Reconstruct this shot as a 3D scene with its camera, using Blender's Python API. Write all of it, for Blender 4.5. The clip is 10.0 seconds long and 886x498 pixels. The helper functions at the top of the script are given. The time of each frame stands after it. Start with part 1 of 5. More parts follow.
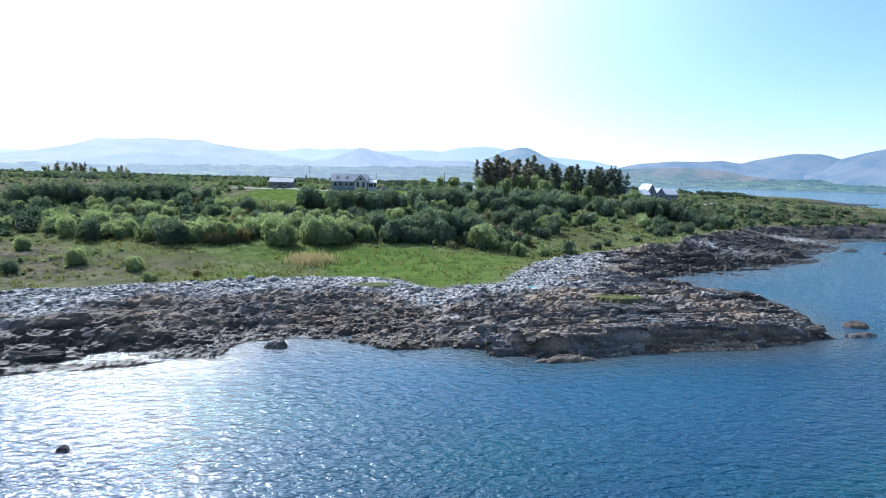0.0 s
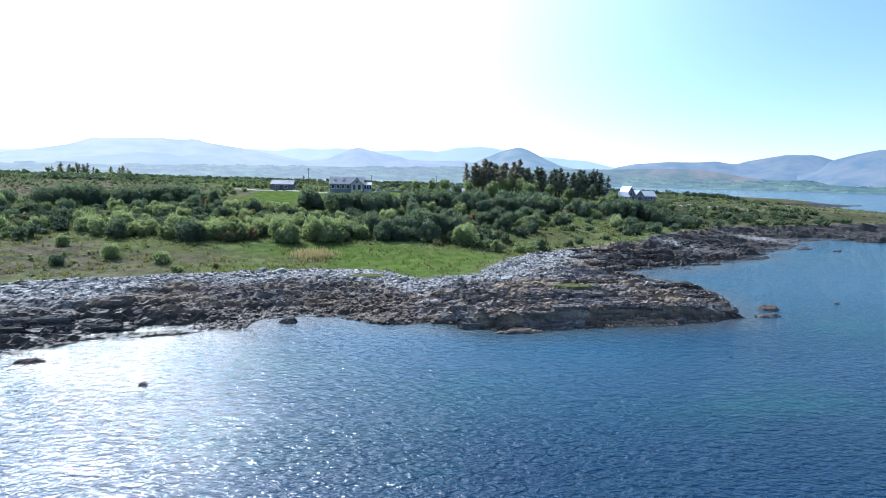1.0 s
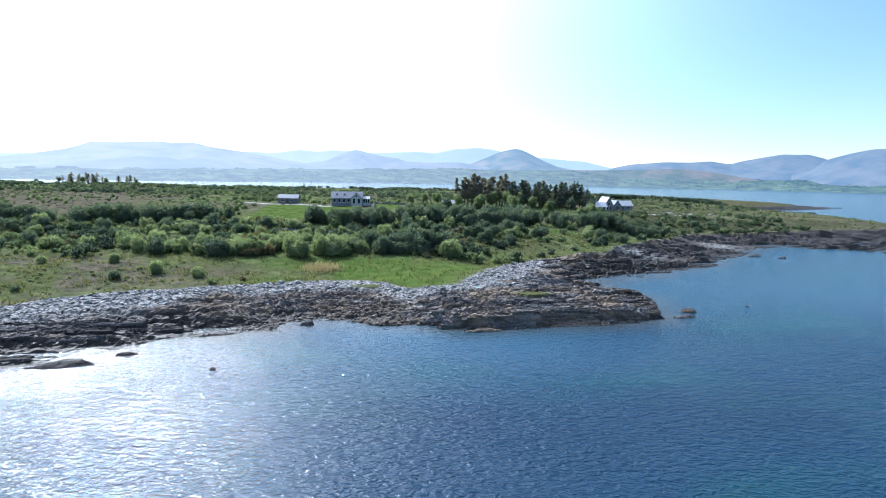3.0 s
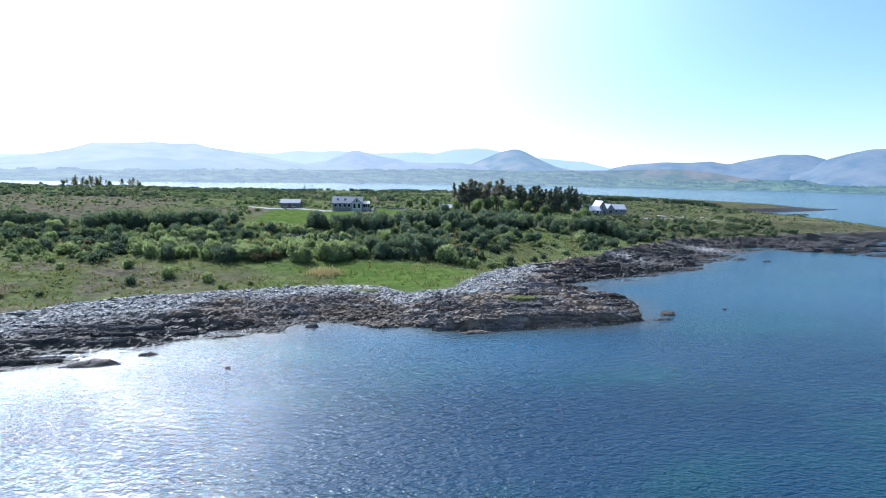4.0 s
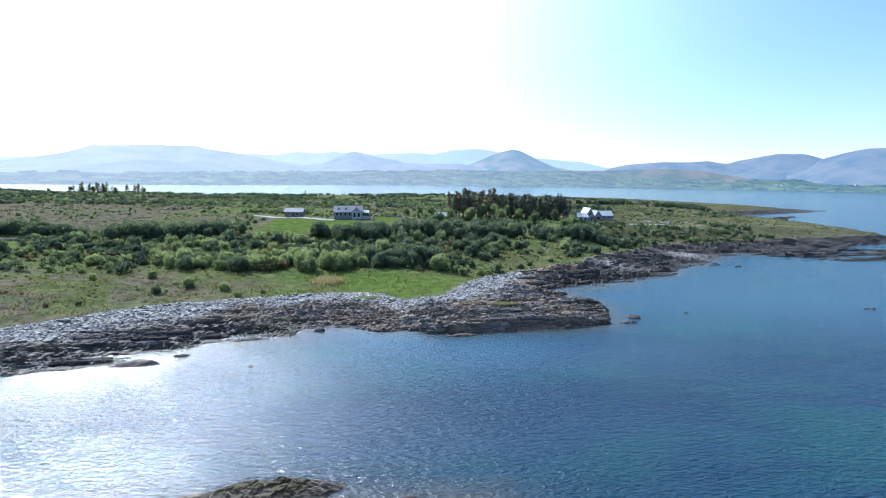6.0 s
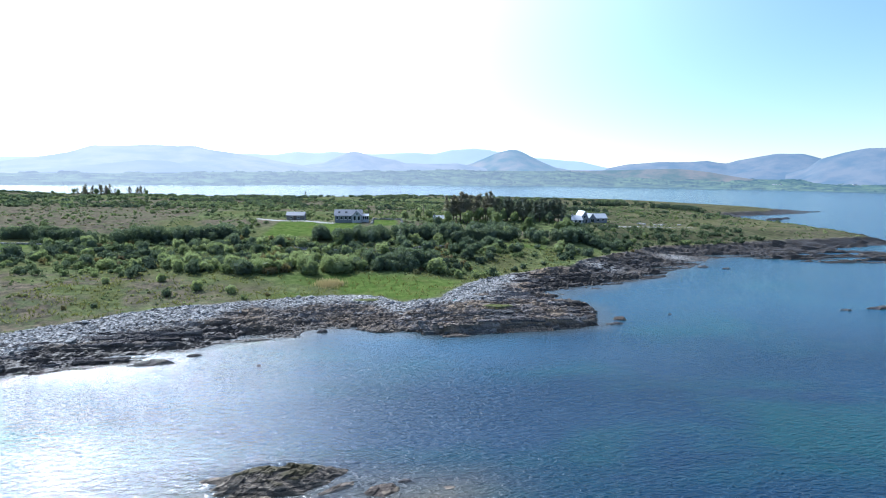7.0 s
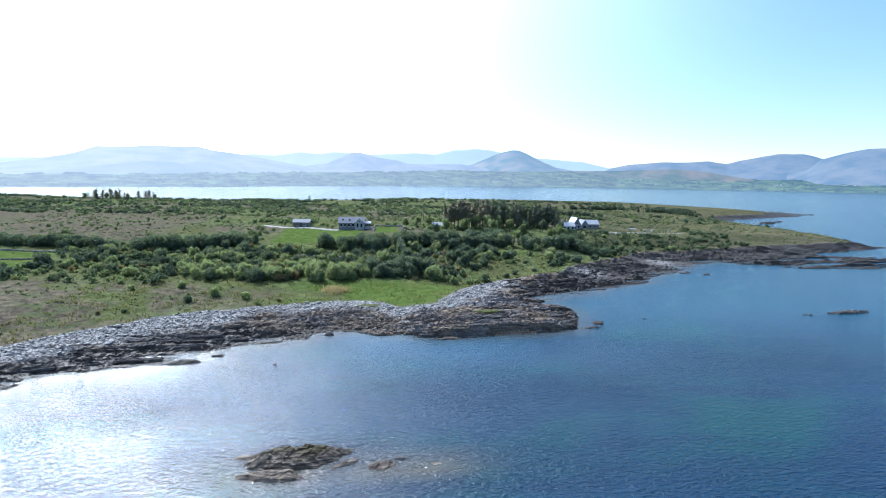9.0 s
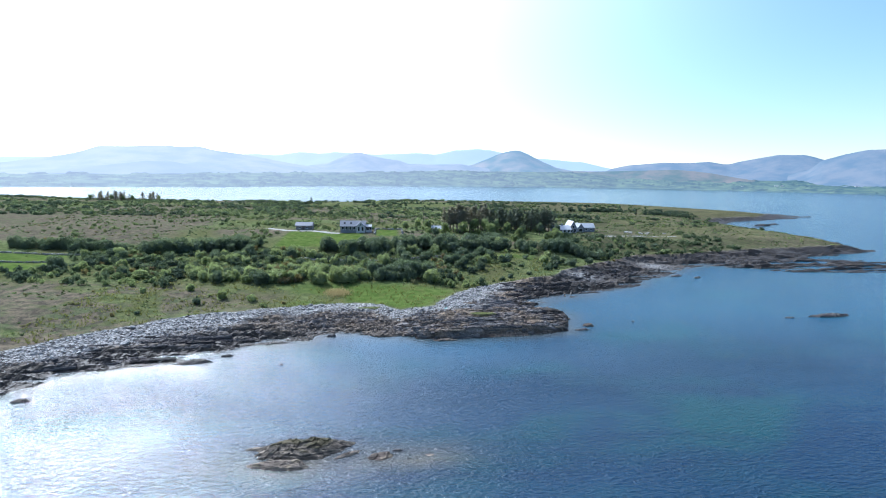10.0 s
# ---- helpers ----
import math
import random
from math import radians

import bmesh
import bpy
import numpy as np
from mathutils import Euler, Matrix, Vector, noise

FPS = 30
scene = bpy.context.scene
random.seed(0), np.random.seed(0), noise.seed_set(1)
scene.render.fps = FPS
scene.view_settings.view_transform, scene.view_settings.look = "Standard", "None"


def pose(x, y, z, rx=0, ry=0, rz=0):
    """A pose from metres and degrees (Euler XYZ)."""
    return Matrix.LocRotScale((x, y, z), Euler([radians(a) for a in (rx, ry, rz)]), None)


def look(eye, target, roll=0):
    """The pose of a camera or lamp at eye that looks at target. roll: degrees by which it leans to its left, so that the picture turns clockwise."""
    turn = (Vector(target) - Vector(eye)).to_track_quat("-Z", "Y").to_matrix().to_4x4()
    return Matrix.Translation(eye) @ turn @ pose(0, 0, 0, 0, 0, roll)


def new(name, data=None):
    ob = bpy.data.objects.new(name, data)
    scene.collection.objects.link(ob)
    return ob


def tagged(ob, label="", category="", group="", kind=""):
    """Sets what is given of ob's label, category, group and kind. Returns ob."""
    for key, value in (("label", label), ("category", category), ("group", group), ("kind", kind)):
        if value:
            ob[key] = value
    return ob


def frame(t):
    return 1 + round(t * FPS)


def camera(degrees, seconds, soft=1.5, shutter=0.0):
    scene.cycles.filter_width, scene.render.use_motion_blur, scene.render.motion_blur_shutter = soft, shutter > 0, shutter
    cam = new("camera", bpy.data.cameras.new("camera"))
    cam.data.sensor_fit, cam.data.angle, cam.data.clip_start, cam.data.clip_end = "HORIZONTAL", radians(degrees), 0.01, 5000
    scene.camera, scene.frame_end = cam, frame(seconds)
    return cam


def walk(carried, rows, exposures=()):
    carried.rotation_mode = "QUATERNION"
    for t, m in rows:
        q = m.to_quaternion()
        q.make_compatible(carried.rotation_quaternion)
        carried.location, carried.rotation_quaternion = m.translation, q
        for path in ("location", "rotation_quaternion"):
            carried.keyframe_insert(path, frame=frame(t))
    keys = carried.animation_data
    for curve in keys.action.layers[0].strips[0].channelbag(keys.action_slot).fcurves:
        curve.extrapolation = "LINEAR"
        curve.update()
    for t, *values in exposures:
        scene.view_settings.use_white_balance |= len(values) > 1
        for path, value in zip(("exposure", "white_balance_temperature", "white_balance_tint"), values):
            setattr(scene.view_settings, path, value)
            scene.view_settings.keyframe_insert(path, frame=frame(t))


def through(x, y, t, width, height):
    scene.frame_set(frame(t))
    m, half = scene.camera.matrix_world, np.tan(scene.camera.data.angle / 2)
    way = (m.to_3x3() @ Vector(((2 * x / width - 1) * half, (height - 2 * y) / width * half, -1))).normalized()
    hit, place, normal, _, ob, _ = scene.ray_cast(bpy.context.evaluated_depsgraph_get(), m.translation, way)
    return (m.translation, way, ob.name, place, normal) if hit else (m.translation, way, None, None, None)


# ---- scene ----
cam = camera(81.1, 10.0, soft=1.0)
PATH = [
    (0, (4.172, -2.347, 17.229), (4.347, -0.374, 16.956), 1.5),
    (0.5, (4.645, -9.089, 17.549), (4.827, -7.116, 17.275), 1.6),
    (1, (5.145, -15.329, 18.422), (5.334, -13.357, 18.149), 1.6),
    (1.5, (5.213, -21.931, 20.034), (5.405, -19.959, 19.762), 1.5),
    (2, (5.469, -26.9, 21.522), (5.667, -24.928, 21.252), 1.4),
    (2.5, (5.617, -30.879, 22.811), (5.814, -28.907, 22.541), 1.3),
    (4, (6.056, -41.009, 26.331), (6.252, -39.037, 26.061), 1.2),
    (4.5, (6.039, -44.198, 27.412), (6.239, -42.226, 27.143), 1.1),
    (5, (6.129, -47.427, 28.602), (6.33, -45.456, 28.332), 1.1),
    (5.5, (6.293, -50.743, 29.73), (6.492, -48.772, 29.461), 1.0),
    (7, (6.781, -60.353, 33.069), (6.981, -58.382, 32.798), 0.9),
    (7.5, (6.917, -63.349, 34.093), (7.116, -61.377, 33.823), 0.9),
    (8, (6.997, -66.396, 35.203), (7.197, -64.425, 34.932), 1.0),
    (8.5, (7.108, -69.639, 36.412), (7.306, -67.667, 36.141), 1.0),
    (9, (7.328, -73.084, 37.732), (7.52, -71.112, 37.46), 0.9),
    (9.5, (7.514, -76.284, 39.021), (7.704, -74.311, 38.748), 1.0),
    (10, (7.752, -79.657, 40.248), (7.94, -77.685, 39.975), 1.0),
]
walk(cam, [(t, look(eye, target, roll)) for t, eye, target, roll in PATH], exposures=[(0, 0.85, 5500, 9), (10, 0.85, 5500, 9)])
# ---------------------------------------------------------------- light
SUN_AZ, SUN_EL = radians(-35), radians(41)      # clockwise from +y
SUN_DIR = Vector((math.sin(SUN_AZ) * math.cos(SUN_EL), math.cos(SUN_AZ) * math.cos(SUN_EL), math.sin(SUN_EL)))


def build_world():
    world = bpy.data.worlds.new("sky")
    scene.world = world
    world.use_nodes = True
    nt = world.node_tree
    nt.nodes.clear()
    out = nt.nodes.new("ShaderNodeOutputWorld")
    sky = nt.nodes.new("ShaderNodeTexSky")
    sky.sky_type = "NISHITA"
    sky.sun_disc = False
    sky.sun_elevation, sky.sun_rotation = SUN_EL, SUN_AZ
    sky.air_density, sky.dust_density, sky.ozone_density = 1.3, 0.2, 3.0
    back = nt.nodes.new("ShaderNodeBackground")
    back.inputs["Strength"].default_value = 0.098
    tint = nt.nodes.new("ShaderNodeMix")
    tint.data_type, tint.blend_type = "RGBA", "MULTIPLY"
    tint.inputs[0].default_value = 1.0
    tint.inputs[7].default_value = (0.94, 0.975, 1.03, 1)
    nt.links.new(sky.outputs[0], tint.inputs[6])
    nt.links.new(tint.outputs[2], back.inputs["Color"])
    # hazy aureole round the sun
    co = nt.nodes.new("ShaderNodeTexCoord")
    dot = nt.nodes.new("ShaderNodeVectorMath")
    dot.operation = "DOT_PRODUCT"
    dot.inputs[1].default_value = SUN_DIR
    nt.links.new(co.outputs["Generated"], dot.inputs[0])
    rng = nt.nodes.new("ShaderNodeMapRange")
    rng.inputs["From Min"].default_value = 0.0
    rng.inputs["From Max"].default_value = 1.0
    nt.links.new(dot.outputs["Value"], rng.inputs["Value"])
    power = nt.nodes.new("ShaderNodeMath")
    power.operation = "POWER"
    power.inputs[1].default_value = 3.6
    nt.links.new(rng.outputs[0], power.inputs[0])
    glow = nt.nodes.new("ShaderNodeBackground")
    glow.inputs["Color"].default_value = (1.0, 0.98, 0.94, 1)
    times = nt.nodes.new("ShaderNodeMath")
    times.operation = "MULTIPLY"
    times.inputs[1].default_value = 1.35
    nt.links.new(power.outputs[0], times.inputs[0])
    core = nt.nodes.new("ShaderNodeMath")
    core.operation = "POWER"
    core.inputs[1].default_value = 16.0
    nt.links.new(rng.outputs[0], core.inputs[0])
    both = nt.nodes.new("ShaderNodeMath")
    both.operation = "MULTIPLY_ADD"
    both.inputs[1].default_value = 4.4
    nt.links.new(core.outputs[0], both.inputs[0])
    nt.links.new(times.outputs[0], both.inputs[2])
    nt.links.new(both.outputs[0], glow.inputs["Strength"])
    add = nt.nodes.new("ShaderNodeAddShader")
    nt.links.new(back.outputs[0], add.inputs[0])
    nt.links.new(glow.outputs[0], add.inputs[1])
    nt.links.new(add.outputs[0], out.inputs["Surface"])


build_world()
sun = new("sun", bpy.data.lights.new("sun", "SUN"))
sun.data.energy, sun.data.angle, sun.data.color = 4.6, radians(0.6), (1.0, 0.965, 0.91)
sun.matrix_world = look(SUN_DIR * 500, (0, 0, 0))


# ---------------------------------------------------------------- node helpers
class Nodes:
    def __init__(self, name):
        self.mat = bpy.data.materials.new(name)
        self.mat.use_nodes = True
        self.nt = self.mat.node_tree
        self.nt.nodes.clear()
        self.out = self.nt.nodes.new("ShaderNodeOutputMaterial")
        self.coord = self.nt.nodes.new("ShaderNodeTexCoord")

    def node(self, kind, **values):
        n = self.nt.nodes.new(kind)
        for key, value in values.items():
            n.inputs[key.replace("_", " ")].default_value = value
        return n

    def link(self, a, b):
        self.nt.links.new(a, b)

    def mapped(self, scale=(1, 1, 1), turn=0.0, where="Object"):
        m = self.node("ShaderNodeMapping")
        m.inputs["Scale"].default_value = scale
        m.inputs["Rotation"].default_value = (0, 0, radians(turn))
        self.link(self.coord.outputs[where], m.inputs["Vector"])
        return m.outputs[0]

    def noise(self, scale, detail=4, rough=0.55, vector=None, distortion=0.0):
        n = self.node("ShaderNodeTexNoise", Scale=scale, Detail=detail, Roughness=rough, Distortion=distortion)
        self.link(vector or self.coord.outputs["Object"], n.inputs["Vector"])
        return n.outputs["Fac"]

    def cells(self, scale, vector=None, feature="F1"):
        n = self.node("ShaderNodeTexVoronoi", Scale=scale)
        n.feature = feature
        self.link(vector or self.coord.outputs["Object"], n.inputs["Vector"])
        return n

    def ramp(self, fac, *stops):
        r = self.node("ShaderNodeValToRGB")
        el = r.color_ramp.elements
        while len(el) < len(stops):
            el.new(0.5)
        for e, (pos, col) in zip(el, stops):
            e.position = pos
            e.color = (*col, 1) if len(col) == 3 else col
        self.link(fac, r.inputs["Fac"])
        return r.outputs["Color"]

    def mix(self, fac, a, b, blend="MIX"):
        m = self.nt.nodes.new("ShaderNodeMix")
        m.data_type = "RGBA"
        m.blend_type = blend
        for value, sock in ((fac, m.inputs[0]), (a, m.inputs[6]), (b, m.inputs[7])):
            if isinstance(value, (int, float)):
                sock.default_value = value
            elif isinstance(value, tuple):
                sock.default_value = (*value, 1)
            else:
                self.link(value, sock)
        return m.outputs[2]

    def maths(self, op, a, b=0.0, clamp=False):
        m = self.nt.nodes.new("ShaderNodeMath")
        m.operation = op
        m.use_clamp = clamp
        for value, sock in ((a, m.inputs[0]), (b, m.inputs[1])):
            if isinstance(value, (int, float)):
                sock.default_value = value
            else:
                self.link(value, sock)
        return m.outputs[0]

    def attribute(self, name):
        a = self.nt.nodes.new("ShaderNodeAttribute")
        a.attribute_name = name
        return a.outputs["Fac"]

    def bump(self, height, distance, strength=1.0, normal=None):
        b = self.node("ShaderNodeBump", Strength=strength, Distance=distance)
        self.link(height, b.inputs["Height"])
        if normal:
            self.link(normal, b.inputs["Normal"])
        return b.outputs[0]

    def surface(self, color, rough=0.8, normal=None, metal=0.0, spec=0.5, ior=1.45):
        p = self.node("ShaderNodeBsdfPrincipled", Roughness=0.8, Metallic=metal, IOR=ior)
        for value, key in ((color, "Base Color"), (rough, "Roughness"), (spec, "Specular IOR Level")):
            if isinstance(value, tuple):
                p.inputs[key].default_value = (*value, 1)
            elif isinstance(value, (int, float)):
                p.inputs[key].default_value = value
            else:
                self.link(value, p.inputs[key])
        if normal:
            self.link(normal, p.inputs["Normal"])
        self.link(p.outputs[0], self.out.inputs["Surface"])
        return self.mat


# ---------------------------------------------------------------- materials
def mat_ground():
    n = Nodes("ground")
    fine, mid, wide = n.noise(2.2, 5), n.noise(0.35, 5, 0.6), n.noise(0.045, 4)
    blot = n.ramp(mid, (0.38, (0, 0, 0)), (0.62, (1, 1, 1)))
    grass = n.mix(blot, (0.046, 0.062, 0.026), (0.108, 0.124, 0.054))
    grass = n.mix(n.ramp(wide, (0.42, (0, 0, 0)), (0.6, (0.8, 0.8, 0.8))), grass, (0.068, 0.064, 0.030))
    grass = n.mix(n.ramp(n.noise(0.9, 5, 0.65), (0.50, (0, 0, 0)), (0.62, (0.75, 0.75, 0.75))), grass, (0.027, 0.041, 0.015))
    grass = n.mix(n.ramp(fine, (0.50, (0, 0, 0)), (0.72, (0.6, 0.6, 0.6))), grass, (0.100, 0.112, 0.042))
    lush = n.mix(blot, (0.040, 0.066, 0.015), (0.076, 0.102, 0.028))
    lush = n.mix(n.ramp(n.noise(0.16, 4), (0.55, (0, 0, 0)), (0.70, (0.6, 0.6, 0.6))), lush, (0.085, 0.074, 0.032))
    lush = n.mix(n.ramp(fine, (0.5, (0, 0, 0)), (0.75, (0.5, 0.5, 0.5))), lush, (0.034, 0.066, 0.010))
    heath = n.mix(blot, (0.050, 0.044, 0.034), (0.120, 0.098, 0.070))
    heath = n.mix(n.ramp(n.noise(0.22, 4), (0.48, (0, 0, 0)), (0.64, (0.9, 0.9, 0.9))), heath, (0.066, 0.080, 0.038))
    heath = n.mix(n.ramp(n.noise(0.8, 5, 0.65), (0.50, (0, 0, 0)), (0.64, (0.7, 0.7, 0.7))), heath, (0.034, 0.034, 0.026))
    heath = n.mix(n.ramp(n.noise(1.7, 4, 0.6), (0.56, (0, 0, 0)), (0.70, (0.7, 0.7, 0.7))), heath, (0.150, 0.128, 0.085))
    sere = n.mix(blot, (0.085, 0.074, 0.040), (0.150, 0.125, 0.072))
    heath = n.mix(n.attribute("sere"), heath, sere)
    # olive moor, its tone deepened to include the shadows of its scrub
    moor = n.mix(blot, (0.026, 0.031, 0.015), (0.062, 0.063, 0.031))
    moor = n.mix(n.ramp(n.noise(0.8, 5, 0.65), (0.52, (0, 0, 0)), (0.66, (0.7, 0.7, 0.7))), moor, (0.022, 0.027, 0.014))
    grass = n.mix(n.attribute("moor"), grass, moor)
    land = n.mix(n.attribute("heath"), n.mix(n.attribute("lush"), grass, lush), heath)
    # bedrock: long beds along the strike; ramp also paints lit tops, shadowed crevices
    beds = n.noise(1.0, 6, 0.65, n.mapped((0.10, 0.85, 0.85), 6), 0.6)
    rock = n.ramp(beds, (0.36, (0.026, 0.025, 0.027)), (0.47, (0.088, 0.080, 0.078)), (0.59, (0.200, 0.180, 0.168)), (0.74, (0.400, 0.372, 0.350)))
    rock = n.mix(n.ramp(n.noise(0.12, 4), (0.44, (0, 0, 0)), (0.60, (0.75, 0.75, 0.75))), rock, (0.190, 0.138, 0.088))
    rock = n.mix(n.ramp(n.noise(3.5, 4), (0.45, (0, 0, 0)), (0.8, (0.8, 0.8, 0.8))), rock, (0.050, 0.048, 0.046))
    stones = n.cells(1.7)
    grey = n.ramp(stones.outputs["Color"], (0.1, (0.19, 0.185, 0.178)), (0.5, (0.29, 0.282, 0.27)), (0.9, (0.39, 0.38, 0.365)))
    shingle = n.mix(n.ramp(stones.outputs["Distance"], (0.35, (0, 0, 0)), (0.75, (1, 1, 1))), grey, (0.05, 0.048, 0.046))
    rock = n.mix(n.attribute("shingle"), rock, shingle)
    # shore weed; on the right bank it doubles as painted shade
    weed = n.mix(n.noise(1.3, 4), (0.017, 0.016, 0.016), (0.056, 0.047, 0.038))
    rock = n.mix(n.attribute("tide_shade"), rock, weed)
    color = n.mix(n.attribute("rock"), land, rock)
    relief = n.mix(n.attribute("rock"), n.mix(0.5, fine, mid), n.mix(0.5, stones.outputs["Distance"], beds))
    rough = n.ramp(n.attribute("tide_shade"), (0.0, (0.88, 0.88, 0.88)), (1.0, (0.5, 0.5, 0.5)))
    return n.surface(color, rough, n.bump(relief, 0.35, 0.9), spec=n.ramp(n.attribute("tide_shade"), (0.0, (0.0, 0.0, 0.0)), (1.0, (0.07, 0.07, 0.07))))


def mat_stone(name, dark, light, lichen=(0.3, 0.28, 0.2)):
    n = Nodes(name)
    info = n.nt.nodes.new("ShaderNodeObjectInfo")
    isle = n.nt.nodes.new("ShaderNodeNewGeometry")
    vary = n.maths("FRACT", n.maths("ADD", info.outputs["Random"], isle.outputs["Random Per Island"]))
    base = n.mix(vary, dark, light)
    beds = n.noise(1.0, 6, 0.65, n.mapped((0.5, 3.0, 5.0), 6), 0.5)
    # darker beds, deepened to stand for shadowed crevices
    base = n.mix(n.ramp(beds, (0.38, (0.95, 0.95, 0.95)), (0.56, (0, 0, 0))), base, tuple(0.4 * c for c in dark))
    base = n.mix(n.ramp(n.noise(0.9, 5), (0.56, (0, 0, 0)), (0.7, (0.7, 0.7, 0.7))), base, lichen)
    return n.surface(base, 0.85, n.bump(n.mix(0.5, beds, n.noise(7, 5)), 0.12, 0.9), spec=0.04)


def mat_leaf(name, dark, light, through=0.35):
    n = Nodes(name)
    info = n.nt.nodes.new("ShaderNodeObjectInfo")
    isle = n.nt.nodes.new("ShaderNodeNewGeometry")
    vary = n.mix(0.45, isle.outputs["Random Per Island"], info.outputs["Random"])
    col = n.mix(vary, dark, light)
    diff = n.node("ShaderNodeBsdfDiffuse")
    tran = n.node("ShaderNodeBsdfTranslucent")
    gloss = n.node("ShaderNodeBsdfGlossy", Roughness=0.45)
    n.link(col, diff.inputs["Color"])
    n.link(n.mix(0.5, col, (light[0] * 1.5, light[1] * 1.5, light[2] * 0.8)), tran.inputs["Color"])
    a = n.node("ShaderNodeMixShader", Fac=through)
    n.link(diff.outputs[0], a.inputs[1]), n.link(tran.outputs[0], a.inputs[2])
    b = n.node("ShaderNodeMixShader", Fac=0.015)
    n.link(a.outputs[0], b.inputs[1]), n.link(gloss.outputs[0], b.inputs[2])
    n.link(b.outputs[0], n.out.inputs["Surface"])
    return n.mat


def mat_scrub():
    """Mixed shrubs: the species follow the 'tint' of each shrub."""
    n = Nodes("scrub")
    isle = n.nt.nodes.new("ShaderNodeNewGeometry")
    kind = n.ramp(n.attribute("tint"), (0.0, (0.058, 0.080, 0.055)), (0.35, (0.098, 0.128, 0.068)), (0.62, (0.160, 0.200, 0.082)), (0.82, (0.220, 0.265, 0.100)), (0.92, (0.155, 0.125, 0.07)), (1.0, (0.19, 0.155, 0.06)))
    col = n.mix(n.maths("MULTIPLY", isle.outputs["Random Per Island"], 0.4), kind, (0.055, 0.068, 0.042))
    diff, tran = n.node("ShaderNodeBsdfDiffuse"), n.node("ShaderNodeBsdfTranslucent")
    n.link(col, diff.inputs["Color"]), n.link(kind, tran.inputs["Color"])
    a = n.node("ShaderNodeMixShader", Fac=0.45)
    n.link(diff.outputs[0], a.inputs[1]), n.link(tran.outputs[0], a.inputs[2])
    n.link(a.outputs[0], n.out.inputs["Surface"])
    return n.mat


def mat_water():
    n = Nodes("sea_water")
    deep = n.mix(n.noise(0.018, 3), (0.003, 0.017, 0.038), (0.004, 0.025, 0.052))
    shallow = n.ramp(n.noise(0.022, 4, 0.5, n.mapped((1.0, 1.9, 1), -12)), (0.48, (0, 0, 0)), (0.64, (1, 1, 1)))
    col = n.mix(shallow, deep, (0.004, 0.034, 0.043))
    col = n.mix(n.ramp(n.noise(0.03, 4, 0.55, n.mapped((0.55, 1.6, 1), 10)), (0.50, (0, 0, 0)), (0.62, (0.9, 0.9, 0.9))), col, (0.003, 0.016, 0.040))
    # blue sky reflection of calm water painted into the base colour
    col = n.mix(n.maths("MULTIPLY", n.attribute("calm_sheen"), 0.42), col, (0.008, 0.078, 0.130))
    col = n.mix(n.attribute("reef"), col, (0.070, 0.062, 0.042))
    gusts = n.ramp(n.noise(0.035, 3, 0.5, n.mapped((0.7, 1.4, 1), 5)), (0.35, (0.55, 0.55, 0.55)), (0.65, (1, 1, 1)))
    gusts = n.mix(n.attribute("calm_sheen"), gusts, (0.42, 0.42, 0.42))
    swell = n.noise(1.0, 2, 0.5, n.mapped((0.85, 1.6, 1), 24), 0.6)
    chop = n.noise(1.0, 2, 0.5, n.mapped((2.0, 3.4, 1), 40), 0.6)
    normal = n.bump(n.maths("MULTIPLY", swell, gusts), 0.35)
    normal = n.bump(n.maths("MULTIPLY", chop, gusts), 0.19, 1.0, normal)
    return n.surface(col, 0.12, normal, spec=0.5, ior=1.333)


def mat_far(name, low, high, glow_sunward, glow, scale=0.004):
    """Far land with the air's haze painted on as emission, more towards the sun."""
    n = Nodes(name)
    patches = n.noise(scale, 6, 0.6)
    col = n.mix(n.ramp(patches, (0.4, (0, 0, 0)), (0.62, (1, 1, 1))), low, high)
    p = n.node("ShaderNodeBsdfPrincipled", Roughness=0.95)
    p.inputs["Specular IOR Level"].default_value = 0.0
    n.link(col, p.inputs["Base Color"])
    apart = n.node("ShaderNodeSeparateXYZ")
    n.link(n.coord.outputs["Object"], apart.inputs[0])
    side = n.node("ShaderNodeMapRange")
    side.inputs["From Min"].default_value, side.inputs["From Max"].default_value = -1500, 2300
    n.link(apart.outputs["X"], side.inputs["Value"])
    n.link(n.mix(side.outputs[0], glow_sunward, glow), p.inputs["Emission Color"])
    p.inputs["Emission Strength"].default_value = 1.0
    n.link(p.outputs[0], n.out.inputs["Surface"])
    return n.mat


def mat_plain(name, color, rough=0.7, grain=6.0, vary=0.25, depth=0.02):
    n = Nodes(name)
    g = n.noise(grain, 5)
    stain = n.noise(0.5, 4)
    c = n.mix(n.ramp(g, (0.3, (0, 0, 0)), (0.75, (vary, vary, vary))), color, tuple(0.5 * v for v in color))
    c = n.mix(n.ramp(stain, (0.5, (0, 0, 0)), (0.75, (vary, vary, vary))), c, tuple(0.65 * v for v in color))
    return n.surface(c, rough, n.bump(g, depth, 0.6), spec=0.05 if rough > 0.8 else 0.4)


def mat_slate(name, color):
    n = Nodes(name)
    c = n.mix(n.noise(3.0, 4), tuple(0.75 * v for v in color), color)
    return n.surface(c, 0.62, n.bump(n.noise(9, 3, 0.5, n.mapped((1, 3, 3))), 0.03, 0.7), spec=0.25)


def mat_glass():
    n = Nodes("window_glass")
    return n.surface((0.02, 0.025, 0.03), 0.06, n.bump(n.noise(1.5, 2), 0.01, 0.3), spec=0.6)


